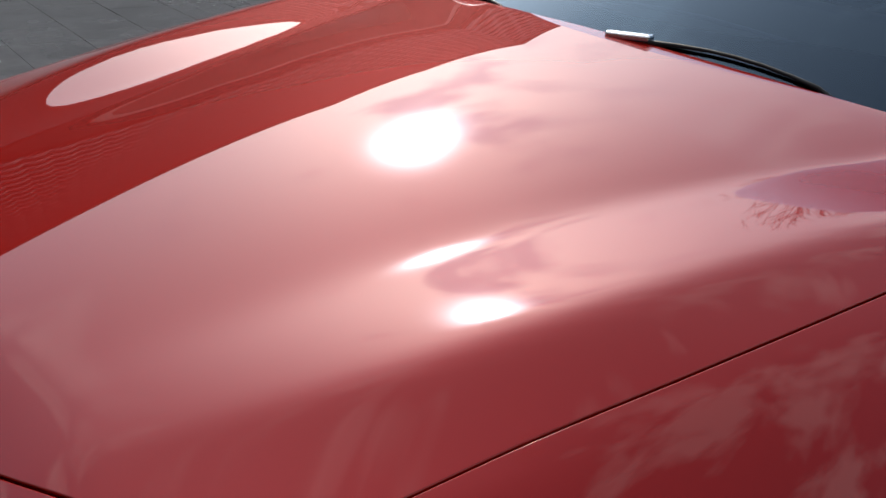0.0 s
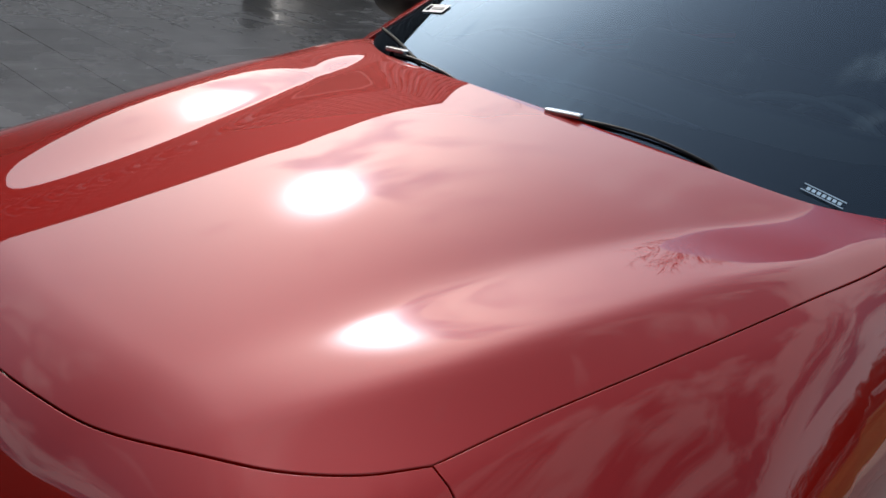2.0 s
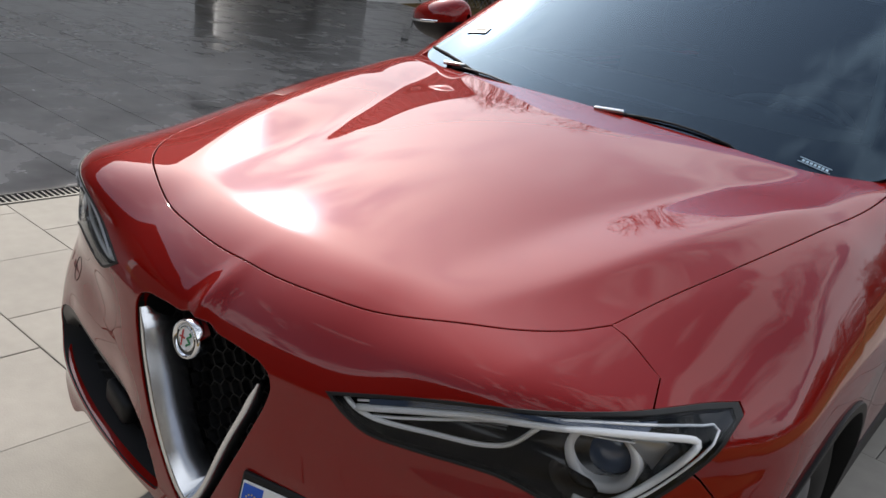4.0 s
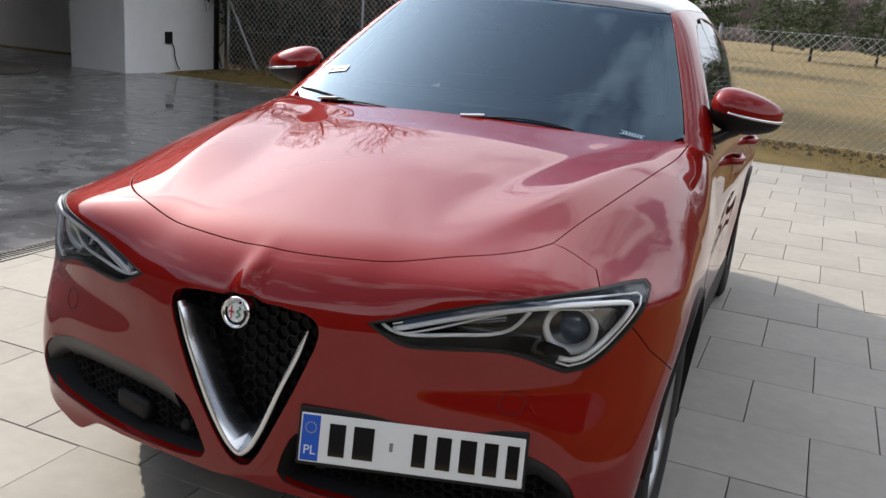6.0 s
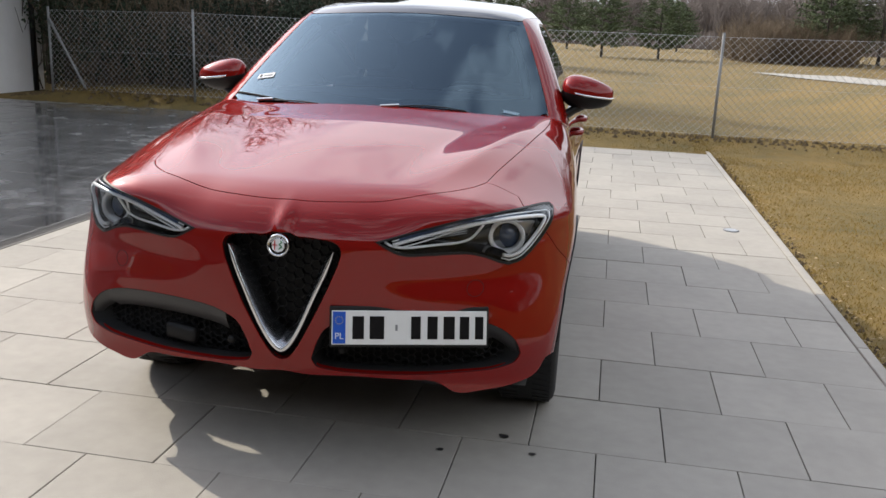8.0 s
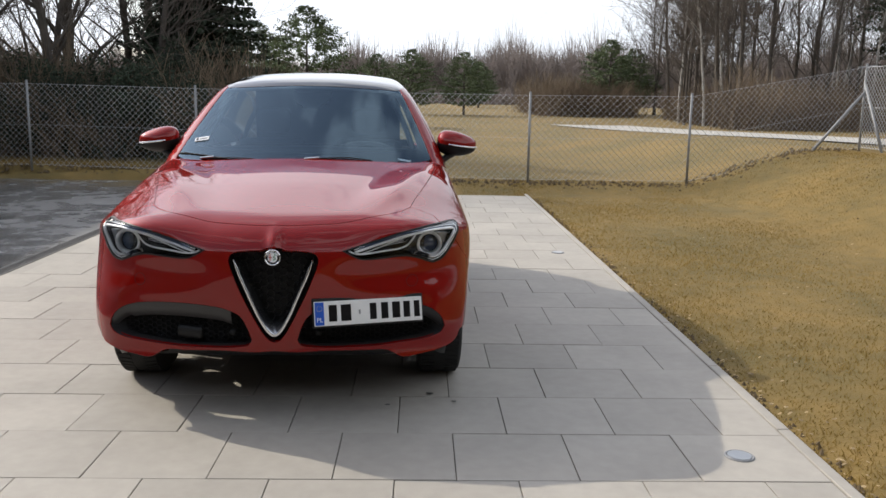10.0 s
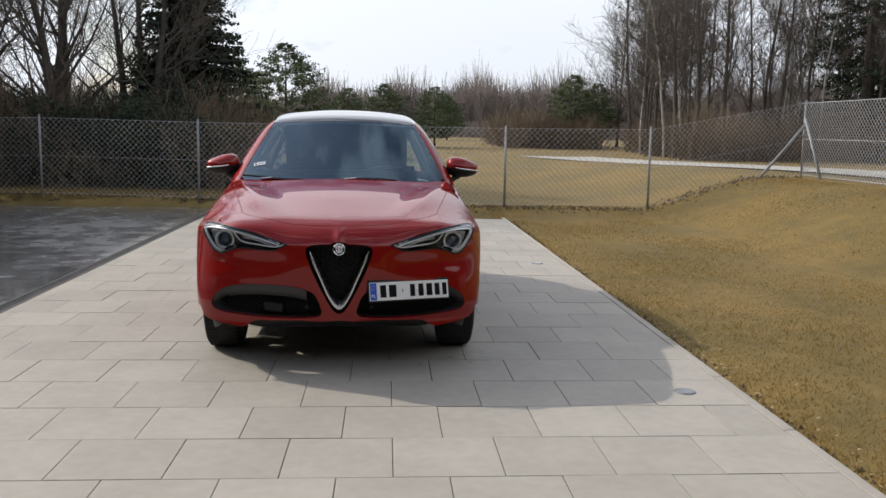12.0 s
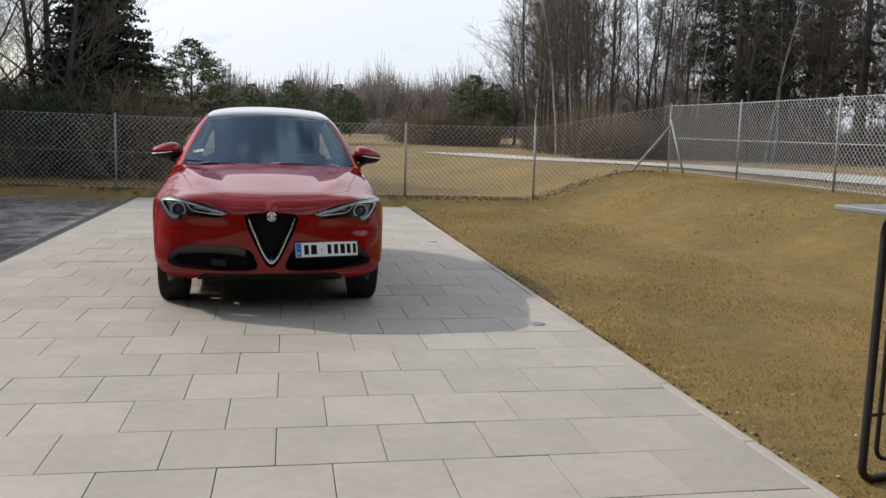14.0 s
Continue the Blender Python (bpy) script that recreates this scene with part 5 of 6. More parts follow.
GLASS = bpy.data.materials.new("windscreen_glass")
SIDEGLASS = bpy.data.materials.new("tinted_side_glass")
LENS = bpy.data.materials.new("clear_lens")
for m_, tint, ior in ((GLASS, (0.44, 0.53, 0.56), 1.92), (SIDEGLASS, (0.03, 0.033, 0.036), 1.6), (LENS, (0.97, 0.98, 0.99), 1.30)):
    m_.use_nodes = True
    n_, l_ = m_.node_tree.nodes, m_.node_tree.links
    n_.remove(n_["Principled BSDF"])
    tr, gl, fr, mx = n_.new("ShaderNodeBsdfTransparent"), n_.new("ShaderNodeBsdfGlossy"), n_.new("ShaderNodeFresnel"), n_.new("ShaderNodeMixShader")
    tr.inputs["Color"].default_value = (*tint, 1)
    gl.inputs["Roughness"].default_value = 0.015
    gl.inputs["Color"].default_value = (0.58, 0.80, 1.0, 1) if m_ is GLASS else (0.95, 0.97, 1.0, 1)
    fr.inputs["IOR"].default_value = ior
    l_.new(fr.outputs["Fac"], mx.inputs["Fac"])
    l_.new(tr.outputs[0], mx.inputs[1])
    l_.new(gl.outputs[0], mx.inputs[2])
    l_.new(mx.outputs[0], n_["Material Output"].inputs["Surface"])
SEATC = material("seat_cloth", (0.03, 0.03, 0.032), 0.85, var=0.2, bump=0.2, bscale=500)
PLATEG = material("pale_trim", (0.30, 0.32, 0.32), 0.8, var=0.05)
DASH = material("dashboard_vinyl", (0.17, 0.18, 0.178), 0.45, var=0.06, spec=1.0)

car = empty("car", "red metallic estate-type car parked on pale paving", "car")
LAMP, GRILL, INTK = build_body(car)
build_cabin(car)


def lathe(bm, profile, segs, m):
    """A turned form about the local x axis: profile of (radius, x)."""
    rings = []
    for r, a in profile:
        rings.append([bm.verts.new(m @ Vector((a, r * math.cos(2 * math.pi * k / segs), r * math.sin(2 * math.pi * k / segs)))) for k in range(segs)])
    for r0, r1 in zip(rings, rings[1:]):
        for k in range(segs):
            bm.faces.new((r0[k], r0[(k + 1) % segs], r1[(k + 1) % segs], r1[k]))


def sheet(bm, rows):
    """Quads over rows of points."""
    vs = [[bm.verts.new(p) for p in row] for row in rows]
    for a, b in zip(vs, vs[1:]):
        for i in range(len(a) - 1):
            bm.faces.new((a[i], a[i + 1], b[i + 1], b[i]))


def deep(x, z, back):
    """A point of the front view, set back behind the car's skin."""
    p = on_front(x, z)[0]
    return Vector((p[0], p[1] + back, p[2]))


def build_lamp(flip):
    g = -1 if flip else 1
    n_top = len(spline(LAMP_TOP, 0.012)) - 1
    n_end = len(spline(LAMP_END, 0.012)) - 1
    lamp3 = to3(on_front, shift(LAMP, 0.0015))
    # housing behind the lens: the thing that carries its pieces
    bm = bmesh.new()
    rim = [Vector((g * p[0], p[1], p[2])) for p in lamp3]
    mid = Vector((g * 0.66, 0, 0.84))
    back = [Vector((mid.x + (p.x - mid.x) * 0.86, min(max(p.y + 0.09, 0.17), 0.40), mid.z + (p.z - mid.z) * 0.80)) for p in rim]
    sheet(bm, [rim + rim[:1], [a.lerp(b, 0.5) for a, b in zip(rim + rim[:1], back + back[:1])], back + back[:1]])
    bmesh.ops.triangle_fill(bm, edges=[e for e in bm.edges if e.is_boundary and all((v.co - q).length > 1e-4 for v in e.verts for q in rim)], use_beauty=True)
    head = part("headlamp", bm, LAMPIN, car, "slanting headlamp with a clear lens", True)
    panel("lens", Front, lamp3, LENS, head, step=0.03, lift=0.001, lip=0.0, mirror=flip)
    panel("lamp_seal", Front, lamp3, BLACK, head, [to3(on_front, shift(LAMP, 0.0045))], step=0.03, lift=0.0020, lip=0.012, mirror=flip)
    k1 = n_top + n_end + 3
    # one satin strip along the top, round the outer end and down to the foot
    way_ = shift(LAMP, 0.0260)[4:k1]
    for _ in range(4):
        way_[1:-1] = (way_[:-2] + 2 * way_[1:-1] + way_[2:]) / 4
    for name, off, rad in (("running_light", 0.0, 0.0066), ("light_rim", -0.0118, 0.0026)):
        mid_ = way_ if not off else shift(LAMP, 0.0260 + off)[4:k1]
        bm = bmesh.new()
        tube(bm, [(g * p.x, p.y, p.z) for p in (deep(x, z, 0.012) for x, z in mid_)], rad, 8)
        part(name, bm, SILVER, head, "satin chrome light strip", True)
    ks = list(range(6, n_top - 4))
    panel("light_guide", Front, to3(on_front, np.vstack([shift(LAMP, 0.0372)[ks], shift(LAMP, 0.0415)[ks][::-1]])), WHITE, head, step=0.02, lift=-0.018, lip=0.01, mirror=flip)
    panel("glass_band", Front, to3(on_front, np.vstack([shift(LAMP, 0.0075)[ks], shift(LAMP, 0.0175)[ks][::-1]])), PROJ, head, step=0.02, lift=-0.006, lip=0.01, mirror=flip, label="dark blue glossy band")
    pts = [deep(x, z, 0.016) for x, z in spline(((0.340, 0.826), (0.362, 0.814), (0.400, 0.808), (0.50, 0.818), (0.585, 0.828), (0.618, 0.842), (0.655, 0.888)), 0.01)]
    bm = bmesh.new()
    tube(bm, [(g * p.x, p.y, p.z) for p in pts], 0.0048, 6)
    part("light_guide", bm, SILVER, head, smooth=True)
    for i in range(3):
        bm = bmesh.new()
        tube(bm, [(g * p.x, p.y, p.z) for p in (deep(0.39 + 0.03 * i, 0.824 + 0.008 * i, 0.035), deep(0.50 + 0.02 * i, 0.838 + 0.009 * i, 0.035), deep(0.600, 0.855 + 0.008 * i, 0.035))], 0.0025, 5)
        part("reflector_fin", bm, CHROME, head)
    # projector
    m = Matrix.Translation((g * 0.722, 0.300, 0.830)) @ Matrix.Rotation(radians(90 + g * 10), 4, "Z")
    m = m @ Matrix.Rotation(math.pi, 4, "Z")
    bm = bmesh.new()
    lathe(bm, [(0.0465, -0.005), (0.0470, 0.016), (0.0485, 0.020), (0.0610, 0.026), (0.0640, 0.022), (0.0650, -0.02), (0.060, -0.05)], 40, m)
    ring = part("projector_ring", bm, SILVER, head, "satin chrome projector ring", True)
    bm = bmesh.new()
    lathe(bm, [(0.0005, 0.016), (0.014, 0.0145), (0.027, 0.009), (0.039, 0.0), (0.0475, -0.012)], 32, m)
    part("projector_lens", bm, PROJ, ring, "dark blue projector lens", True)
    # outer reflector and lower tray
    ref = np.array([(0.775, 0.905), (0.826, 0.903), (0.842, 0.885), (0.822, 0.835), (0.800, 0.860)])
    panel("reflector", Front, to3(on_front, np.vstack([spline((ref[i], ref[(i + 1) % 5]), 0.01)[:-1] for i in range(5)])), ALLOY, head, step=0.02, lift=-0.03, mirror=flip)
    rows = [[deep(x, z, 0.02 + 0.06 * f) for x, z in spline(((0.42, 0.793), (0.55, 0.799), (0.62, 0.799), (0.68, 0.785), (0.735, 0.762)), 0.02)] for f in (0, 1)]
    bm = bmesh.new()
    sheet(bm, [[Vector((g * p.x, p.y, p.z + 0.012 * k)) for p in row] for k, row in enumerate(rows)])
    part("lower_tray", bm, GLOSS, head, "glossy black tray", True)


def hexes(cx0, cx1, cz0, cz1, size, keep):
    """The edges of a honeycomb whose middles pass a test, as pairs of (x, z)."""
    edges = {}
    h = size * math.sqrt(3) / 2
    cols = int((cx1 - cx0) / (1.5 * size)) + 2
    rows = int((cz1 - cz0) / (2 * h)) + 2
    for i in range(cols):
        for j in range(rows):
            cx, cz = cx0 + 1.5 * size * i, cz0 + 2 * h * j + (h if i % 2 else 0)
            c = [(cx + size * math.cos(math.pi / 3 * k), cz + size * math.sin(math.pi / 3 * k)) for k in range(6)]
            for k in range(6):
                a, b = c[k], c[(k + 1) % 6]
                key = tuple(sorted((tuple(round(v, 3) for v in a), tuple(round(v, 3) for v in b))))
                edges[key] = (a, b)
    es = list(edges.values())
    mid = np.array([((a[0] + b[0]) / 2, (a[1] + b[1]) / 2) for a, b in es])
    ok = keep(mid)
    return [e for e, k in zip(es, ok) if k]


def comb(name, edges, depth_at, thick, deepness, parent, mat=BLACK):
    vs, fs = [], []
    ends = np.array([q for e in edges for q in e])
    ys = iter(depth_at(ends[:, 0], ends[:, 1]))
    for (x0, z0), (x1, z1) in edges:
        d = Vector((x1 - x0, z1 - z0)).normalized() if (x1 - x0) or (z1 - z0) else Vector((1, 0))
        nx, nz = -d.y * thick / 2, d.x * thick / 2
        n = len(vs)
        for (x, z) in ((x0, z0), (x1, z1)):
            y = float(next(ys))
            vs += [(x + nx * 0.6, y, z + nz * 0.6), (x - nx * 0.6, y, z - nz * 0.6), (x - nx * 1.2, y + deepness, z - nz * 1.2), (x + nx * 1.2, y + deepness, z + nz * 1.2)]
        for k in range(4):
            fs.append((n + k, n + (k + 1) % 4, n + 4 + (k + 1) % 4, n + 4 + k))
    return tagged(raw(name, vs, fs, mat, parent), kind="stuff")


def build_grille():
    g = part("grille", bmesh.new(), BLACK, car, "black V-shaped honeycomb grille with a satin surround")
    bm = bmesh.new()
    inner = shift(GRILL, 0.004)
    front = [Vector(p) for p in to3(on_front, inner)]
    rows = [[p + Vector((0, d, 0)) for p in front + front[:1]] for d in (0.004, 0.11)]
    sheet(bm, rows)
    vs = [bm.verts.new(p + Vector((0, 0.112, 0))) for p in front]
    bm.faces.new(vs)
    bmesh.ops.recalc_face_normals(bm, faces=bm.faces)
    bm.to_mesh(g.data)
    bm.free()
    keep = shift(GRILL, 0.024)
    es = hexes(-0.21, 0.21, 0.40, 0.85, 0.0205, lambda m: inside(keep, m))
    comb("honeycomb", es, lambda x, z: 0.085 + 0.02 * bell(x, 0, 0.2), 0.0036, 0.016, g)
    # satin V
    half = spline(((0.182, 0.790), (0.160, 0.722), (0.128, 0.648), (0.067, 0.508), (0.030, 0.447), (0.008, 0.429), (0, 0.428)), 0.012)
    path = [np.array((-p[0], p[1])) for p in half] + [np.array(p) for p in half[::-1][1:]]
    bm = bmesh.new()
    rows = []
    for i, p in enumerate(path):
        t = path[min(i + 1, len(path) - 1)] - path[max(i - 1, 0)]
        n = np.array((-t[1], t[0])) / np.linalg.norm(t)
        low = 1 - smooth01(0.0, 0.10, p[1] - 0.42)
        end = smooth01(0.0, 0.05, 0.792 - p[1])
        w = 0.0085 + 0.003 * low
        y = on_front(p[0], p[1])[0][1] - 0.004
        row = []
        for o, d in ((-0.004, 0.03), (-0.002, 0.002), (0.0, 0.0), (w, 0.0), (w + 0.002, 0.003), (w + (0.027 + 0.016 * low), 0.070), (w + (0.025 + 0.016 * low), 0.074)):
            q = p + n * o * (0.25 + 0.75 * end)
            row.append(Vector((q[0], y + d * (0.2 + 0.8 * end), q[1])))
        rows.append(row)
    sheet(bm, rows)
    bmesh.ops.recalc_face_normals(bm, faces=bm.faces)
    part("satin_surround", bm, CHROME, g, "satin metal V-shaped surround", True)
    # round badge of plain shapes
    m = Matrix.Translation((0, 0.012, 0.804)) @ Matrix.Rotation(radians(-8), 4, "X") @ Matrix.Rotation(radians(-90), 4, "Z")
    badge = empty("badge", "", "")
    badge.parent = g
    bm = bmesh.new()
    lathe(bm, [(0.030, 0.006), (0.033, 0.011), (0.0365, 0.010), (0.0378, 0.004), (0.0375, -0.02)], 40, m)
    part("rim", bm, BRIGHT, badge, smooth=True)
    bm = bmesh.new()
    lathe(bm, [(0.0005, 0.0055), (0.031, 0.0055)], 40, m)
    part("dark_ring", bm, GLOSS, badge)
    bm = bmesh.new()
    lathe(bm, [(0.0205, 0.0065), (0.0220, 0.0080), (0.0235, 0.0065)], 40, m)
    part("inner_ring", bm, BRIGHT, badge, smooth=True)
    bm = bmesh.new()
    lathe(bm, [(0.0005, 0.0065), (0.0205, 0.0065)], 40, m)
    part("disc", bm, WHITE, badge)
    face = Matrix.Translation((0, 0.012, 0.804)) @ Matrix.Rotation(radians(-8), 4, "X")
    bm = bmesh.new()
    box(bm, -0.0125, -0.0085, -0.016, -0.0095, -0.0072, 0.015, face)
    box(bm, -0.0185, -0.0085, -0.001, -0.0035, -0.0072, 0.002, face)
    part("red_bars", bm, REDBAR, badge)
    bm = bmesh.new()
    tube(bm, [face @ Vector((0.0085 + 0.0045 * math.sin(i * 0.9), -0.0080, 0.014 - i * 0.0021)) for i in range(14)], 0.0018, 5)
    part("green_stroke", bm, GREENBAR, badge)
    for k in range(13):
        a = radians(25 + k * 10.8)
        bm = bmesh.new()
        c = face @ Matrix.Translation((0.0270 * math.cos(a), -0.0062, 0.0270 * math.sin(a))) @ Matrix.Rotation(-(a - math.pi / 2), 4, "Y")
        box(bm, -0.0016, -0.001, -0.0022, 0.0016, 0.0, 0.0022, c)
        if k not in (4,):
            part("ring_mark", bm, WHITE, badge)
        else:
            bm.free()


def build_intake(flip):
    g = -1 if flip else 1
    pts = [Vector(p) for p in to3(on_front, shift(INTK, 0.003))]
    bm = bmesh.new()
    
    def inward(p, d):
        return p + Vector((-0.9 * d * float(smooth01(0.5, 0.83, p.x)), d * (1 - 0.25 * float(smooth01(0.6, 0.83, p.x))), 0))
    sheet(bm, [[inward(p, d) for p in pts + pts[:1]] for d in (0.003, 0.12)])
    bm.faces.new([bm.verts.new(inward(p, 0.121)) for p in pts])
    for v in bm.verts:
        v.co.x *= g
    bmesh.ops.recalc_face_normals(bm, faces=bm.faces)
    bay = part("air_intake", bm, DARKIN, car, "black honeycomb air intake")
    keep = shift(INTK, 0.006)
    es = hexes(0.08, 0.86, 0.33, 0.53, 0.0155, lambda m: inside(keep, m) & (m[:, 1] < 0.50))
    es = [((g * a[0], a[1]), (g * b[0], b[1])) for a, b in es]
    comb("honeycomb", es, lambda x, z: on_front(np.abs(x), z)[:, 1] + 0.078, 0.0028, 0.012, bay, DARKIN)
    # plain shade under the upper edge
    top = [(x, z) for x, z in spline(INTAKE[0], 0.02) if z > 0.45 and x > 0.19]
    rows = []
    skin = on_front([x for x, z in top], [z - 0.003 for x, z in top])
    for s in range(7):
        f = s / 6
        row = []
        for (x, z), p in zip(top, skin):
            drop = (0.085 if x < 0.7 else 0.07) * (1 - 0.15 * f * f)
            row.append(Vector((g * (x + (0.012 if x < 0.2 else -0.008 if x > 0.72 else 0) * f), p[1] + 0.004 + 0.040 * f**1.3, z - 0.004 - drop * f)))
        rows.append(row)
    bm = bmesh.new()
    sheet(bm, rows)
    bmesh.ops.recalc_face_normals(bm, faces=bm.faces)
    part("intake_blade", bm, SATIN, bay, "dark grey satin blade", True)
    bm = bmesh.new()
    p = on_front(0.20, 0.43)[0]
    lathe(bm, [(0.0005, 0.012), (0.012, 0.011), (0.016, 0.0)], 20, Matrix.Translation((g * 0.20, p[1] + 0.05, 0.432)) @ Matrix.Rotation(radians(-90), 4, "Z"))
    part("parking_sensor", bm, BLACK, bay, smooth=True)
    if flip:
        p = on_front(0.41, 0.425)[0]
        bm = bmesh.new()
        box(bm, -0.064, -0.01, -0.032, 0.064, 0.03, 0.032, Matrix.Translation((-0.41, p[1] + 0.058, 0.422)) @ Matrix.Rotation(radians(-12), 4, "Z") @ Matrix.Rotation(radians(4), 4, "Y"), 0.016)
        part("radar_cover", bm, BLACK, bay, "black radar cover", True)


def build_plate():
    yaw = math.atan2(0.137, 0.50)
    c = Vector((0.437, 0.068, 0.541))
    m = Matrix.Translation(c) @ Matrix.Rotation(yaw, 4, "Z") @ Matrix.Rotation(radians(-13.5), 4, "X")
    bm = bmesh.new()
    box(bm, -0.267, 0.001, -0.066, 0.267, 0.020, 0.072, m, 0.005)
    holder = part("plate_holder", bm, BLACK, car, "black plate holder")
    bm = bmesh.new()
    box(bm, -0.24, 0.015, -0.05, 0.24, 0.10, 0.05, m)
    part("bracket", bm, BLACK, holder)
    bm = bmesh.new()
    box(bm, -0.26, -0.003, -0.057, 0.26, 0.0025, 0.057, m, 0.0025)
    plate = part("number_plate", bm, PLATEW, car, "white plate with a blue band and dark bars")
    bm = bmesh.new()
    box(bm, -0.256, -0.0042, -0.053, -0.214, -0.0026, 0.053, m)
    part("blue_band", bm, PLATEB, plate)
    bm = bmesh.new()
    for k in range(12):
        a = math.pi / 6 * k
        box(bm, -0.235 + 0.0125 * math.cos(a) - 0.0012, -0.0050, 0.024 + 0.0125 * math.sin(a) - 0.0012, -0.235 + 0.0125 * math.cos(a) + 0.0012, -0.0041, 0.024 + 0.0125 * math.sin(a) + 0.0012, m)
    tagged(part("star_ring", bm, STARS, plate), kind="stuff")
    fc = bpy.data.curves.new("letters", "FONT")
    fc.body, fc.size, fc.extrude = "PL", 0.030, 0.0004
    fc.align_x = "CENTER"
    t = new("letters", fc)
    t.data.materials.append(WHITE)
    dep = bpy.context.evaluated_depsgraph_get()
    me = bpy.data.meshes.new_from_object(t.evaluated_get(dep))
    bpy.data.objects.remove(t)
    ob = new("country_letters", me)
    ob.matrix_world = m @ Matrix.Translation((-0.235, -0.0046, -0.038)) @ Matrix.Rotation(radians(90), 4, "X")
    ob.parent = plate
    # plain bars in place of the characters
    for x, w in ((-0.172, 0.046), (-0.110, 0.056), (-0.045, 0.016), (0.020, 0.040), (0.076, 0.042), (0.132, 0.046), (0.184, 0.040), (0.234, 0.036)):
        bm = bmesh.new()
        h = 0.038 if w > 0.02 else 0.010
        box(bm, x - w / 2 + 0.004, -0.0042, -h, x + w / 2 - 0.004, -0.0026, h, m)
        part("character_bar", bm, GLOSS if w > 0.02 else STEEL, plate)


def build_wheel(x, y, label_side):
    g = 1 if x > 0 else -1
    m = Matrix.Translation((x, y, WHEEL_Z)) @ (Matrix.Identity(4) if g > 0 else Matrix.Rotation(math.pi, 4, "Z"))
    m = m @ Matrix.Rotation(0.3 * y, 4, "X")
    w = empty("wheel", "", "")
    w.parent = car
    bm = bmesh.new()
    R = 0.366
    lathe(bm, [(0.232, -0.10), (0.262, -0.116), (0.32, -0.120), (0.348, -0.112), (0.362, -0.098), (R, -0.06), (R, 0.06), (0.362, 0.098), (0.348, 0.112), (0.32, 0.119), (0.262, 0.115), (0.236, 0.102), (0.230, 0.09)], 56, m)
    tyre = part("tyre", bm, RUBBER, w, "black rubber tyre", True)
    vs, fs = [], []
    for k in range(64):
        a0 = 2 * math.pi * k / 64
        for s in (-1, 1):
            n = len(vs)
            for da, xx, r in ((0, 0.03 * s, R), (0.055, 0.03 * s, R), (0.085, 0.098 * s, 0.364), (0.03, 0.098 * s, 0.364)):
                for lift in (0.0, 0.004):
                    a = a0 + da
                    vs.append(m @ Vector((xx, (r + lift) * math.cos(a), (r + lift) * math.sin(a))))
            fs += [(n + 1, n + 3, n + 5, n + 7), (n, n + 2, n + 3, n + 1), (n + 4, n + 6, n + 7, n + 5), (n + 2, n + 4, n + 5, n + 3), (n + 6, n, n + 1, n + 7)]
    tagged(raw("tread", vs, fs, RUBBER, tyre), kind="stuff")
    bm = bmesh.new()
    lathe(bm, [(0.215, -0.10), (0.222, 0.06), (0.232, 0.088), (0.240, 0.100), (0.236, 0.104), (0.226, 0.098), (0.214, 0.07), (0.205, -0.08)], 48, m)
    rim = part("rim", bm, ALLOY, w, "grey alloy rim", True)
    for k in range(5):
        for s in (-0.13, 0.13):
            bm = bmesh.new()
            a = 2 * math.pi * k / 5 + s
            hub = [Vector((0.062, 0.045, -0.016)), Vector((0.062, 0.045, 0.016)), Vector((0.028, 0.045, 0.016)), Vector((0.028, 0.045, -0.016))]
            out = [Vector((0.090, 0.226, -0.012 + s * 0.12)), Vector((0.090, 0.226, 0.012 + s * 0.12)), Vector((0.05, 0.226, 0.013 + s * 0.12)), Vector((0.05, 0.226, -0.013 + s * 0.12))]
            t = m @ Matrix.Rotation(a, 4, "X")
            sheet(bm, [[t @ p for p in q + q[:1]] for q in (hub, [h.lerp(o, 0.55) + Vector((0.010, 0, 0)) for h, o in zip(hub, out)], out)])
            part("spoke", bm, ALLOY, rim)
    bm = bmesh.new()
    lathe(bm, [(0.0005, 0.072), (0.028, 0.070), (0.034, 0.060), (0.058, 0.055), (0.062, 0.02)], 28, m)
    part("hub_cap", bm, ALLOY, rim, smooth=True)
    bm = bmesh.new()
    lathe(bm, [(0.07, 0.0), (0.165, 0.0), (0.165, -0.02), (0.07, -0.02)], 36, m)
    part("brake_disc", bm, STEEL, w)
    return w


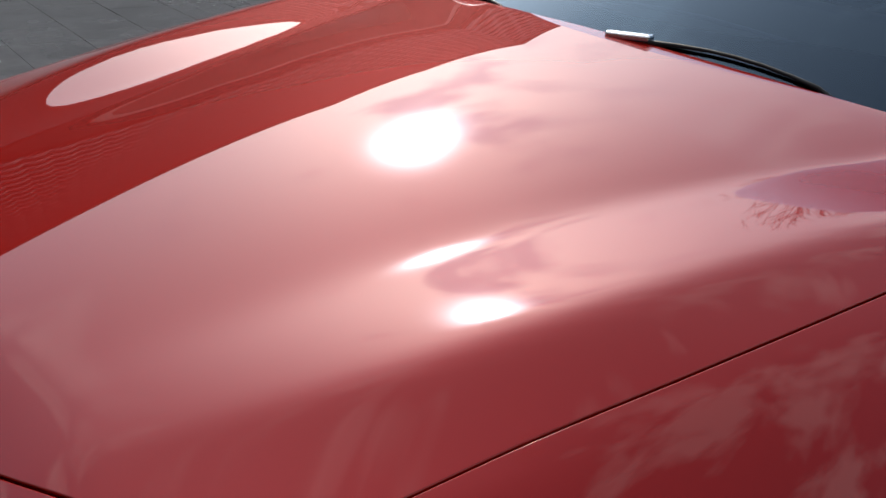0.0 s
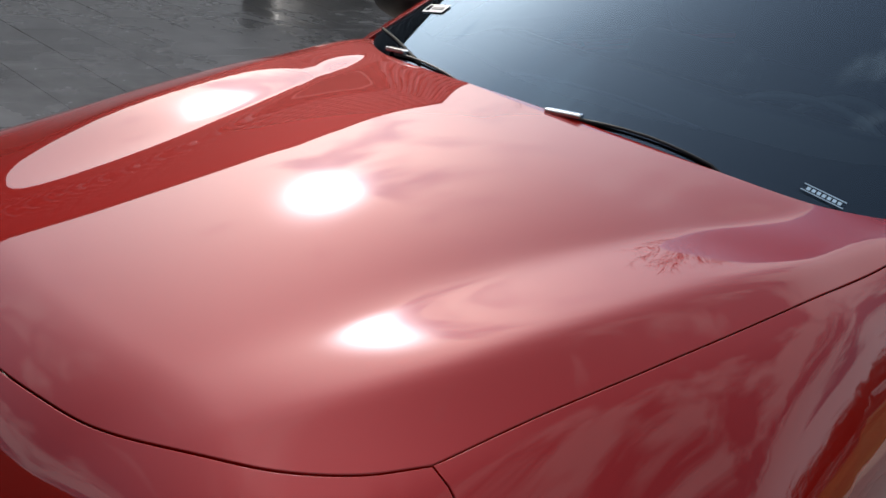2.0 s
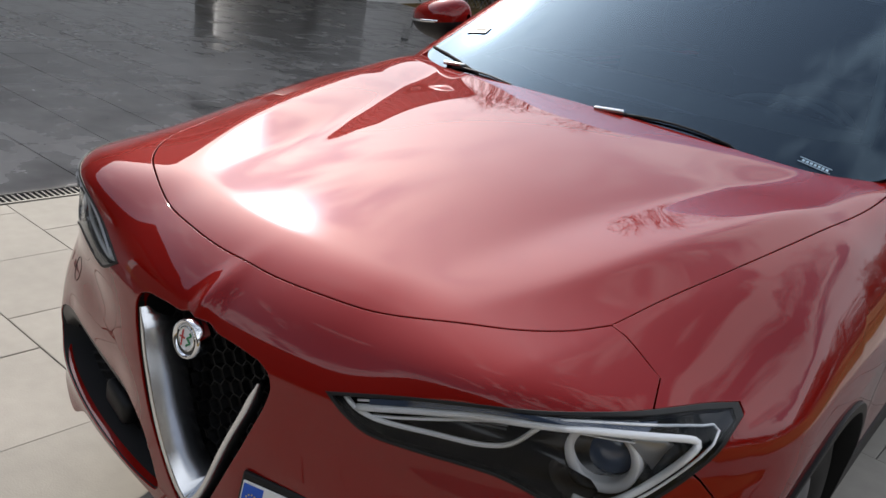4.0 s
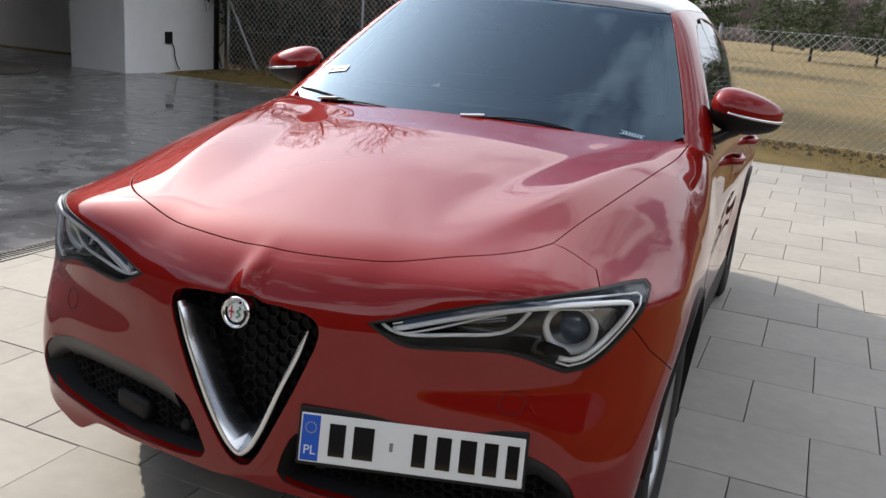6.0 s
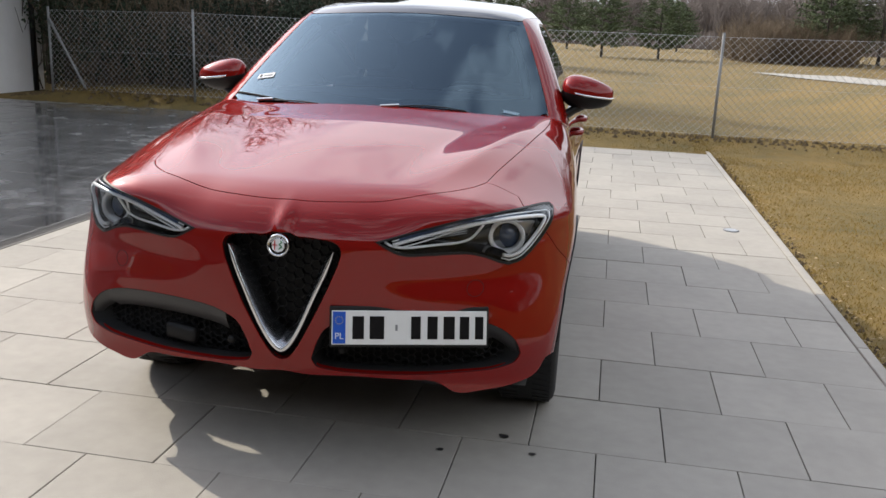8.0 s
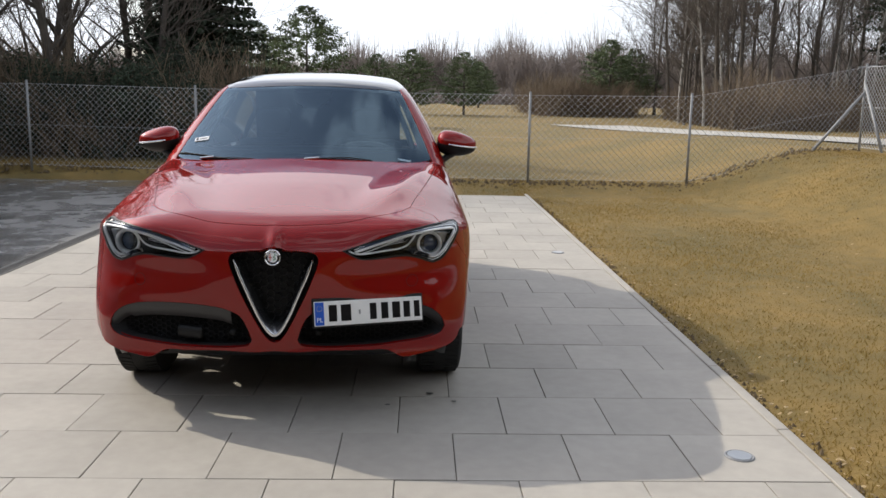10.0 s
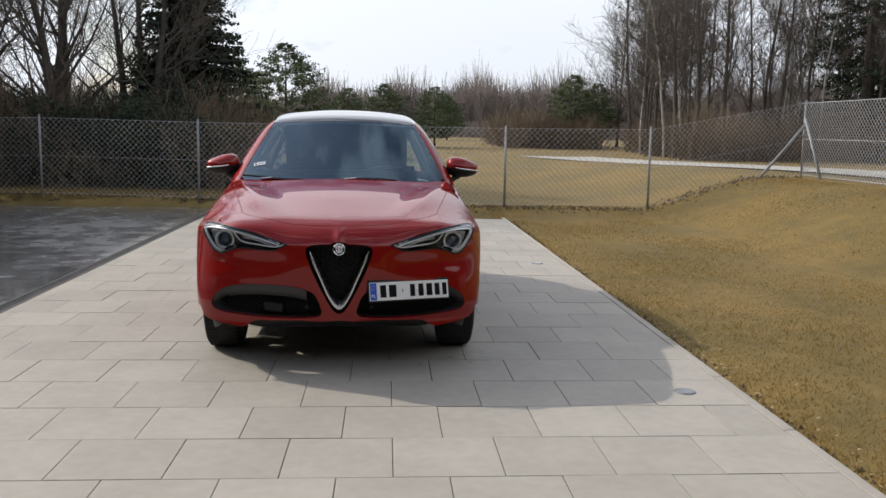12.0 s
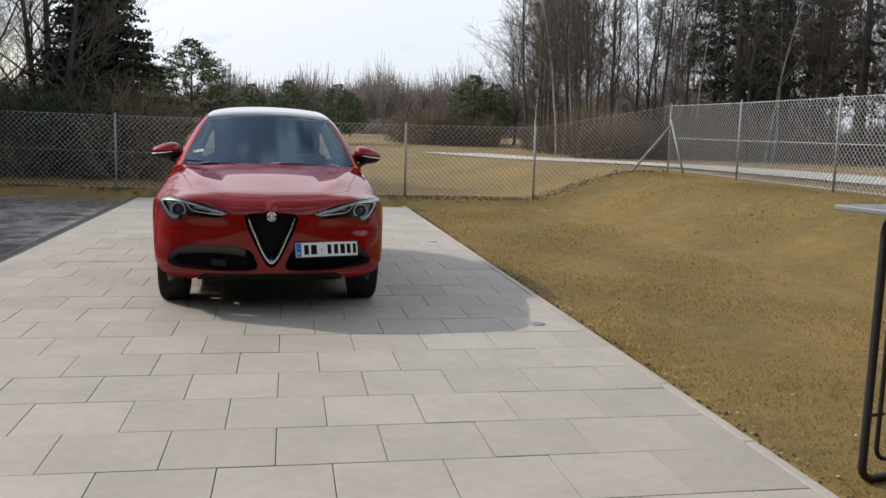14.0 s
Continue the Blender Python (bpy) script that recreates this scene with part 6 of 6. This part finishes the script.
def build_mirror(flip):
    g = -1 if flip else 1
    c = Vector((0.962, 1.825, 1.238))

    def form(u, v):
        """An egg-shaped shell, pointed outwards, flat behind."""
        a, b = 2 * math.pi * u, math.pi * v
        x = -math.cos(b)
        r = math.sin(b) ** 0.75 * (1 - 0.22 * x)
        y, z = math.cos(a) * r, math.sin(a) * r
        return Vector((c.x + 0.128 * x + 0.012 * z, c.y + (0.10 if y < 0 else 0.05) * y, c.z + 0.078 * z - 0.018 * x + (0.012 * x * x if z > 0 else 0)))
    names = (("mirror_cap", PAINT, 0.985 - 1, 0.52), ("mirror_base", BLACK, 0.52, 0.985))
    objs = []
    for name, mat, u0, u1 in names:
        bm = bmesh.new()
        rows = []
        for i in range(25):
            u = u0 + (u1 - u0) * i / 24
            rows.append([Vector((g * p.x, p.y, p.z)) for p in (form(u, 0.02 + 0.96 * j / 24) for j in range(25))])
        sheet(bm, rows)
        bmesh.ops.recalc_face_normals(bm, faces=bm.faces)
        objs.append((name, bm, mat))
    house = part("door_mirror", objs[0][1], PAINT, car, "red door mirror with a black base", True)
    part("mirror_base", objs[1][1], BLACK, house, "black lower shell", True)
    bm = bmesh.new()
    tube(bm, [(g * p.x, p.y, p.z) for p in (form(0.50 + 0.012, 0.35 + 0.6 * i / 12) for i in range(13))], 0.006, 6)
    part("indicator", bm, BRIGHT, house, "clear indicator strip", True)
    bm = bmesh.new()
    secs = ((0.835, 1.76, 1.118, 0.050, 0.030), (0.875, 1.79, 1.138, 0.046, 0.028), (0.915, 1.815, 1.165, 0.044, 0.026), (0.95, 1.83, 1.185, 0.05, 0.03))
    rows = []
    for x, y, z, a, b in secs:
        rows.append([Vector((g * x, y + a * math.cos(2 * math.pi * k / 14), z + b * math.sin(2 * math.pi * k / 14))) for k in range(15)])
    sheet(bm, rows)
    bmesh.ops.recalc_face_normals(bm, faces=bm.faces)
    part("mirror_arm", bm, BLACK, house, "black mirror arm", True)


def build_wipers():
    def glassy(x, y, up=0.012):
        p = on_top(x, y, cabin)[0]
        return Vector((p[0], p[1], p[2] + up))
    for cap, end, bow, blade in (((0.055, 1.362), (0.455, 1.402), 0.014, ((-0.26, 1.356), (0.18, 1.362))), ((-0.585, 1.445), (-0.26, 1.370), 0.003, ((-0.775, 1.565), (-0.46, 1.415)))):
        w = part("wiper", bmesh.new(), BLACK, car, "black windscreen wiper")
        bm = bmesh.new()
        a, b = Vector(cap), Vector(end)
        pts = []
        for i in range(9):
            q = a.lerp(b, i / 8)
            p = glassy(q.x, q.y + bow * math.sin(math.pi * i / 8), 0.004 + 0.003 * math.sin(math.pi * i / 8))
            pts.append(p)
        pts[-1].z -= 0.012
        tube(bm, pts, [0.0055, 0.005, 0.004, 0.0035, 0.0035, 0.0035, 0.0035, 0.004, 0.004], 7)
        bm.to_mesh(w.data)
        bm.free()
        w.data.shade_smooth()
        bm = bmesh.new()
        d = (b - a).normalized()
        q0, q1 = a - d * 0.045, a + d * 0.045
        p0, p1 = glassy(q0.x, q0.y + 0.002, 0.010), glassy(q1.x, q1.y + 0.006, 0.012)
        ax = (p1 - p0)
        rotm = ax.to_track_quat("X", "Z").to_matrix().to_4x4()
        box(bm, -ax.length / 2, -0.011, -0.006, ax.length / 2, 0.011, 0.006, Matrix.Translation((p0 + p1) / 2) @ rotm, 0.004)
        part("wiper_cap", bm, CHROME, w, "silver wiper end cap")
        bm = bmesh.new()
        b0, b1 = Vector(blade[0]), Vector(blade[1])
        tube(bm, [glassy(*b0.lerp(b1, i / 6), 0.003) for i in range(7)], 0.005, 6)
        part("wiper_blade", bm, RUBBER, w, smooth=True)
    # black scuttle behind the bonnet
    edge = [(x, y + 0.0) for x, y in spline(((0, 1.367), (0.20, 1.372), (0.40, 1.392), (0.60, 1.43), (0.72, 1.485), (0.785, 1.56)), 0.03)]
    bm = bmesh.new()
    rows = [[], []]
    for x, y in [(-x, y) for x, y in edge[::-1]] + edge[1:]:
        z = float(on_top(x, y)[0][2])
        rows[0].append(Vector((x, y - 0.03, z - 0.022)))
        rows[1].append(Vector((x * 0.99, y + 0.11, z - 0.024)))
    sheet(bm, rows)
    part("scuttle", bm, BLACK, car)
    for g in (1, -1):
        bm = bmesh.new()
        p = on_top(0.79, 1.60)[0]
        v = [Vector((g * x, y, z)) for x, y, z in ((0.768, 1.53, p[2] - 0.002), (0.80, 1.60, p[2] + 0.004), (0.835, 1.665, p[2] - 0.004), (0.79, 1.645, p[2] + 0.026), (0.762, 1.58, p[2] + 0.018))]
        f = [bm.verts.new(q) for q in v]
        bm.faces.new(f)
        low = [bm.verts.new(q - Vector((0, 0, 0.03))) for q in v]
        for k in range(5):
            bm.faces.new((f[k], f[(k + 1) % 5], low[(k + 1) % 5], low[k]))
        bmesh.ops.recalc_face_normals(bm, faces=bm.faces)
        part("pillar_foot", bm, CHROME, car, "silver-grey pillar foot trim")


def build_screen_marks():
    def on_glass(x, y, w, h, name, mat, lift=0.002):
        p = Screen.lift(Screen.flat(on_top([x], [y], cabin)))
        n = outward(cabin, p)[0]
        n = Vector(n)
        side = Vector((1, 0, 0)) - n * n.x
        side.normalize()
        up = n.cross(side)
        c = Vector(p[0]) + n * lift
        return c, side, up, n

    def decal(name, c, side, up, n, x0, x1, z0, z1, mat, lift):
        bm = bmesh.new()
        m = Matrix((side, up, n)).transposed().to_4x4()
        m.translation = c
        box(bm, x0, z0, lift, x1, z1, lift + 0.0012, m)
        return part(name, bm, mat, car)
    c, s, u, n = on_glass(-0.655, 1.655, 0.09, 0.04, "", None)
    decal("sticker", c, s, u, n, -0.045, 0.045, -0.020, 0.020, WHITE, 0.001)
    decal("sticker_mark", c, s, u, n, -0.036, -0.022, -0.012, 0.012, GLOSS, 0.0028)
    decal("sticker_mark", c, s, u, n, -0.012, 0.036, -0.007, 0.005, STEEL, 0.0028)
    c, s, u, n = on_glass(0.614, 1.466, 0.1, 0.02, "", None)
    for z in (-0.009, 0.008):
        decal("glass_mark", c, s, u, n, -0.043, 0.043, z, z + 0.0018, PALEBLUE, 0.001)
    for i in range(7):
        decal("glass_mark", c, s, u, n, -0.034 + i * 0.0105, -0.027 + i * 0.0105, -0.004, 0.004, PALEBLUE, 0.001)
    # sensor box behind the top of the screen
    bm = bmesh.new()
    rows = []
    for y, w in ((1.93, 0.06), (1.96, 0.10), (2.02, 0.125), (2.10, 0.13)):
        z = float(on_top([0.0], [y], cabin)[0][2])
        rows.append([Vector((x * w, y + 0.008, z - 0.012 - 0.03 * (1 if abs(x) < 0.8 else 0.3))) for x in (-1, -0.75, 0, 0.75, 1)])
    sheet(bm, rows)
    part("sensor_housing", bm, BLACK, car, "black sensor housing behind the screen", True)
    bm = bmesh.new()
    box(bm, -0.12, 2.09, 1.475, 0.12, 2.115, 1.535, bev=0.012)
    part("rear_view_mirror", bm, GLOSS, car)
    # front seats and wheel, dim behind the glass
    for x in (-0.36, 0.36):
        bm = bmesh.new()
        box(bm, x - 0.25, 2.62, 0.62, x + 0.25, 2.80, 1.22, bev=0.06)
        seat = part("seat", bm, SEATC, car, "dark seat", True)
        bm = bmesh.new()
        box(bm, x - 0.13, 2.72, 1.26, x + 0.13, 2.83, 1.44, bev=0.045)
        part("headrest", bm, SEATC, seat, smooth=True)
    bm = bmesh.new()
    tube(bm, [Vector((0.36 + 0.185 * math.cos(a), 2.22 + 0.07 * math.sin(a), 1.04 + 0.17 * math.sin(a))) for a in [2 * math.pi * k / 28 for k in range(28)]], 0.016, 8, True)
    part("steering_wheel", bm, DASH, car, smooth=True)


LAMPIN = material("lamp_lining", (0.010, 0.011, 0.013), 0.18)
SILVER = material("lamp_silver", (0.94, 0.95, 0.96), 0.22, 0.08)
PROJ = material("projector_glass", (0.05, 0.075, 0.13), 0.03, spec=0.8)
SATIN = material("satin_dark_grey", (0.035, 0.035, 0.037), 0.4, var=0.1)
PLATEW = material("plate_white", (0.78, 0.78, 0.76), 0.4, var=0.05, scale=30)
PLATEB = material("plate_blue", (0.01, 0.09, 0.50), 0.4)
STARS = material("star_yellow", (0.8, 0.62, 0.05), 0.5)
REDBAR = material("badge_red", (0.5, 0.02, 0.02), 0.3)
GREENBAR = material("badge_green", (0.02, 0.22, 0.08), 0.3)
PALEBLUE = material("pale_blue_print", (0.45, 0.62, 0.75), 0.6)

for flip_ in (False, True):
    build_lamp(flip_)
    build_intake(flip_)
    build_mirror(flip_)
for g_ in (1, -1):
    # round cap over the lamp washer
    ring_ = [(0.640 + 0.027 * math.cos(k * math.pi / 14), 0.672 + 0.027 * math.sin(k * math.pi / 14)) for k in range(28)]
    bm_ = bmesh.new()
    tube(bm_, [(g_ * p[0], p[1] - 0.0002, p[2]) for p in to3(on_front, ring_)], 0.0009, 5, True)
    part("washer_cap", bm_, DARKIN, car)
build_grille()
build_plate()
for y_ in AXLES:
    build_wheel(0.806, y_, "")
    build_wheel(-0.806, y_, "")
build_wipers()
build_screen_marks()
car.matrix_world = Matrix.Rotation(radians(0.55), 4, "Z")


# ---- lawn blades, clumps and the black stand ----
def build_blades():
    rng = np.random.default_rng(7)
    n = 150000
    x = 2.45 + rng.random(n) ** 1.25 * 6.2
    y = -6.5 + rng.random(n) * 18.0
    m2 = 26000
    x = np.concatenate([x, rng.uniform(-9.5, 2.7, m2)])
    y = np.concatenate([y, np.where(x[-m2:] < FAR_X + 0.2, FAR_Y, END_Y) + 0.03 + rng.random(m2) * 1.6])
    lx = x * math.cos(-PAVE) - y * math.sin(-PAVE)
    ly = x * math.sin(-PAVE) + y * math.cos(-PAVE)
    ok = (lx > EDGE_X + 0.004 + 0.03 * rng.random(len(x)) ** 2 - 0.02 * (np.sin(y * 9) > 0.6)) | (ly > np.where(lx < FAR_X, FAR_Y, END_Y) + 0.01)
    x, y = x[ok], y[ok]
    n = len(x)
    z = land(x, y)
    h = rng.uniform(0.009, 0.026, n) * (1 + 0.5 * np.sin(x * 2.1) * np.sin(y * 1.7))
    a, lean = rng.uniform(0, 6.283, n), rng.uniform(0.3, 1.5, n)
    w = rng.uniform(0.002, 0.005, n)
    b = rng.uniform(0, 6.283, n)
    p0 = np.stack([x - w * np.cos(b), y - w * np.sin(b), z - 0.004], 1)
    p1 = np.stack([x + w * np.cos(b), y + w * np.sin(b), z - 0.004], 1)
    p2 = np.stack([x + h * lean * np.cos(a), y + h * lean * np.sin(a), z + h], 1)
    v = np.stack([p0, p1, p2], 1).reshape(-1, 3)
    f = np.arange(len(v)).reshape(-1, 3)
    me = bpy.data.meshes.new("grass")
    me.from_pydata(v.tolist(), [], f.tolist())
    me.materials.append(BLADE)
    tagged(new("grass", me), "short dry yellow-brown grass of the lawn", "grass", kind="stuff")


def build_clumps():
    """Clods of dark soil and dead leaves along the lawn's edge and under the fence."""
    rng = random.Random(5)
    vs, fs = [], []

    def clod(x, y, s):
        z = float(land(x, y))
        n = len(vs)
        for k in range(6):
            a = k * 1.047 + rng.uniform(-0.3, 0.3)
            vs.append((x + s * rng.uniform(0.7, 1.3) * math.cos(a), y + s * rng.uniform(0.7, 1.3) * math.sin(a), z - 0.01))
        vs.append((x + rng.uniform(-0.4, 0.4) * s, y + rng.uniform(-0.4, 0.4) * s, z + s * rng.uniform(0.5, 1.1)))
        fs.extend([(n + k, n + (k + 1) % 6, n + 6) for k in range(6)])
    for i in range(520):
        y = rng.uniform(-5.5, 9.9)
        p = pave(EDGE_X + 0.02 + abs(rng.gauss(0, 0.035)), y)
        clod(p.x, p.y, rng.uniform(0.008, 0.026))
    for i in range(1500):
        x = rng.uniform(-10, 8.8)
        y = 11.25 - 0.07 * x + (0.55 if x < -1 else 0) + rng.gauss(0, 0.16) if x < 5.5 else 10.9 + (x - 5.5) * 0.24 + rng.gauss(0, 0.2)
        clod(x, y, rng.uniform(0.014, 0.048))
    for i in range(120):
        clod(rng.uniform(2.8, 8.6), rng.uniform(-4.5, 10.8), rng.uniform(0.006, 0.018))
    for i in range(80):
        clod(rng.uniform(6.2, 8.6), rng.uniform(3, 10.5), rng.uniform(0.008, 0.028))
    tagged(raw("soil_clods", vs, fs, SOIL), "dark soil clods and dead leaves in the lawn", "soil", kind="stuff")
    # pale dead leaves and bits of stone lying in the grass
    vs, fs = [], []
    for i in range(1500):
        x, y = 2.5 + 6.0 * rng.random() ** 1.5, rng.uniform(-5.8, 10.9)
        if i % 4 == 0:
            x = EDGE_X + 0.03 - 0.021 * -y + abs(rng.gauss(0, 0.10))
        z, r, a, t = float(land(x, y)) + 0.016, rng.uniform(0.005, 0.015), rng.uniform(0, 6.3), rng.uniform(-0.5, 0.5)
        n = len(vs)
        for k in range(5):
            q = a + k * 1.257
            vs.append((x + r * math.cos(q) * rng.uniform(0.7, 1.2), y + r * math.sin(q) * rng.uniform(0.5, 1.0), z + t * r * math.cos(q)))
        vs.append((x, y, z + 0.4 * r))
        fs.extend([(n + k, n + (k + 1) % 5, n + 5) for k in range(5)])
    tagged(raw("dead_leaves", vs, fs, LITTER), "pale dead leaves and stone bits in the lawn", "leaf litter", kind="stuff")


def build_stand():
    """The black tube frame with a flat top at the lawn's edge."""
    st = empty("garden_stand", "black powder-coated tube stand with a flat grey top", "stand")
    X, Y = 2.60, -3.57
    g = Vector((X, Y, float(land(X, Y)) + 0.02))
    ux, uy = Vector((0.985, 0.17, 0)), Vector((-0.17, 0.985, 0))

    def at(a, b, z):
        return g + ux * a + uy * b + Vector((0, 0, z))

    def frame_part(name, w, z0, z1, r, off):
        c = 0.06
        pts = []
        for cx, cz, a0 in ((w - c, z1 - c, 0), (c, z1 - c, 90), (c, z0 + c, 180), (w - c, z0 + c, 270)):
            for k in range(5):
                a = radians(a0 + 22.5 * k)
                pts.append(at(off + cx + c * math.cos(a), 0, cz + c * math.sin(a)))
        bm = bmesh.new()
        tube(bm, pts, r, 10, True)
        part(name, bm, STANDB, st, smooth=True)
    frame_part("outer_frame", 0.75, 0.0, 1.19, 0.019, 0.0)
    frame_part("inner_frame", 0.60, 0.085, 1.12, 0.011, 0.075)
    for z in (0.30, 1.0):
        bm = bmesh.new()
        tube(bm, [at(0, 0, z), at(0.10, 0, z)], 0.008, 8)
        part("link_bar", bm, STANDB, st, smooth=True)
    bm = bmesh.new()
    m = Matrix((ux, uy, Vector((0, 0, 1)))).transposed().to_4x4()
    m.translation = g
    box(bm, -0.14, -0.16, 1.21, 0.85, 0.16, 1.235, m, 0.006)
    part("top_board", bm, STANDT, st, "flat grey top board")


BLADE = material("dry_grass_blade", (0.265, 0.175, 0.045), 0.9, dark=(0.205, 0.142, 0.037), var=0.3, scale=1.6, rand=0.15)
LITTER = material("leaf_litter", (0.36, 0.27, 0.15), 0.9, var=0.4, scale=20, rand=0.5)
SOIL = material("soil", (0.12, 0.085, 0.045), 0.95, var=0.4, scale=20)
STANDB = material("black_powder_coat", (0.012, 0.012, 0.013), 0.42)
STANDT = material("grey_board", (0.16, 0.17, 0.19), 0.5, var=0.15, scale=20)
# dry blades let the low sun through
_n, _l = BLADE.node_tree.nodes, BLADE.node_tree.links
_b, _t, _m = _n["Principled BSDF"], _n.new("ShaderNodeBsdfTranslucent"), _n.new("ShaderNodeMixShader")
_l.new(_b.inputs["Base Color"].links[0].from_socket, _t.inputs["Color"])
_m.inputs["Fac"].default_value = 0.55
_l.new(_b.outputs[0], _m.inputs[1])
_l.new(_t.outputs[0], _m.inputs[2])
_l.new(_m.outputs[0], _n["Material Output"].inputs["Surface"])
build_clumps()
build_blades()
build_stand()
build_paving()
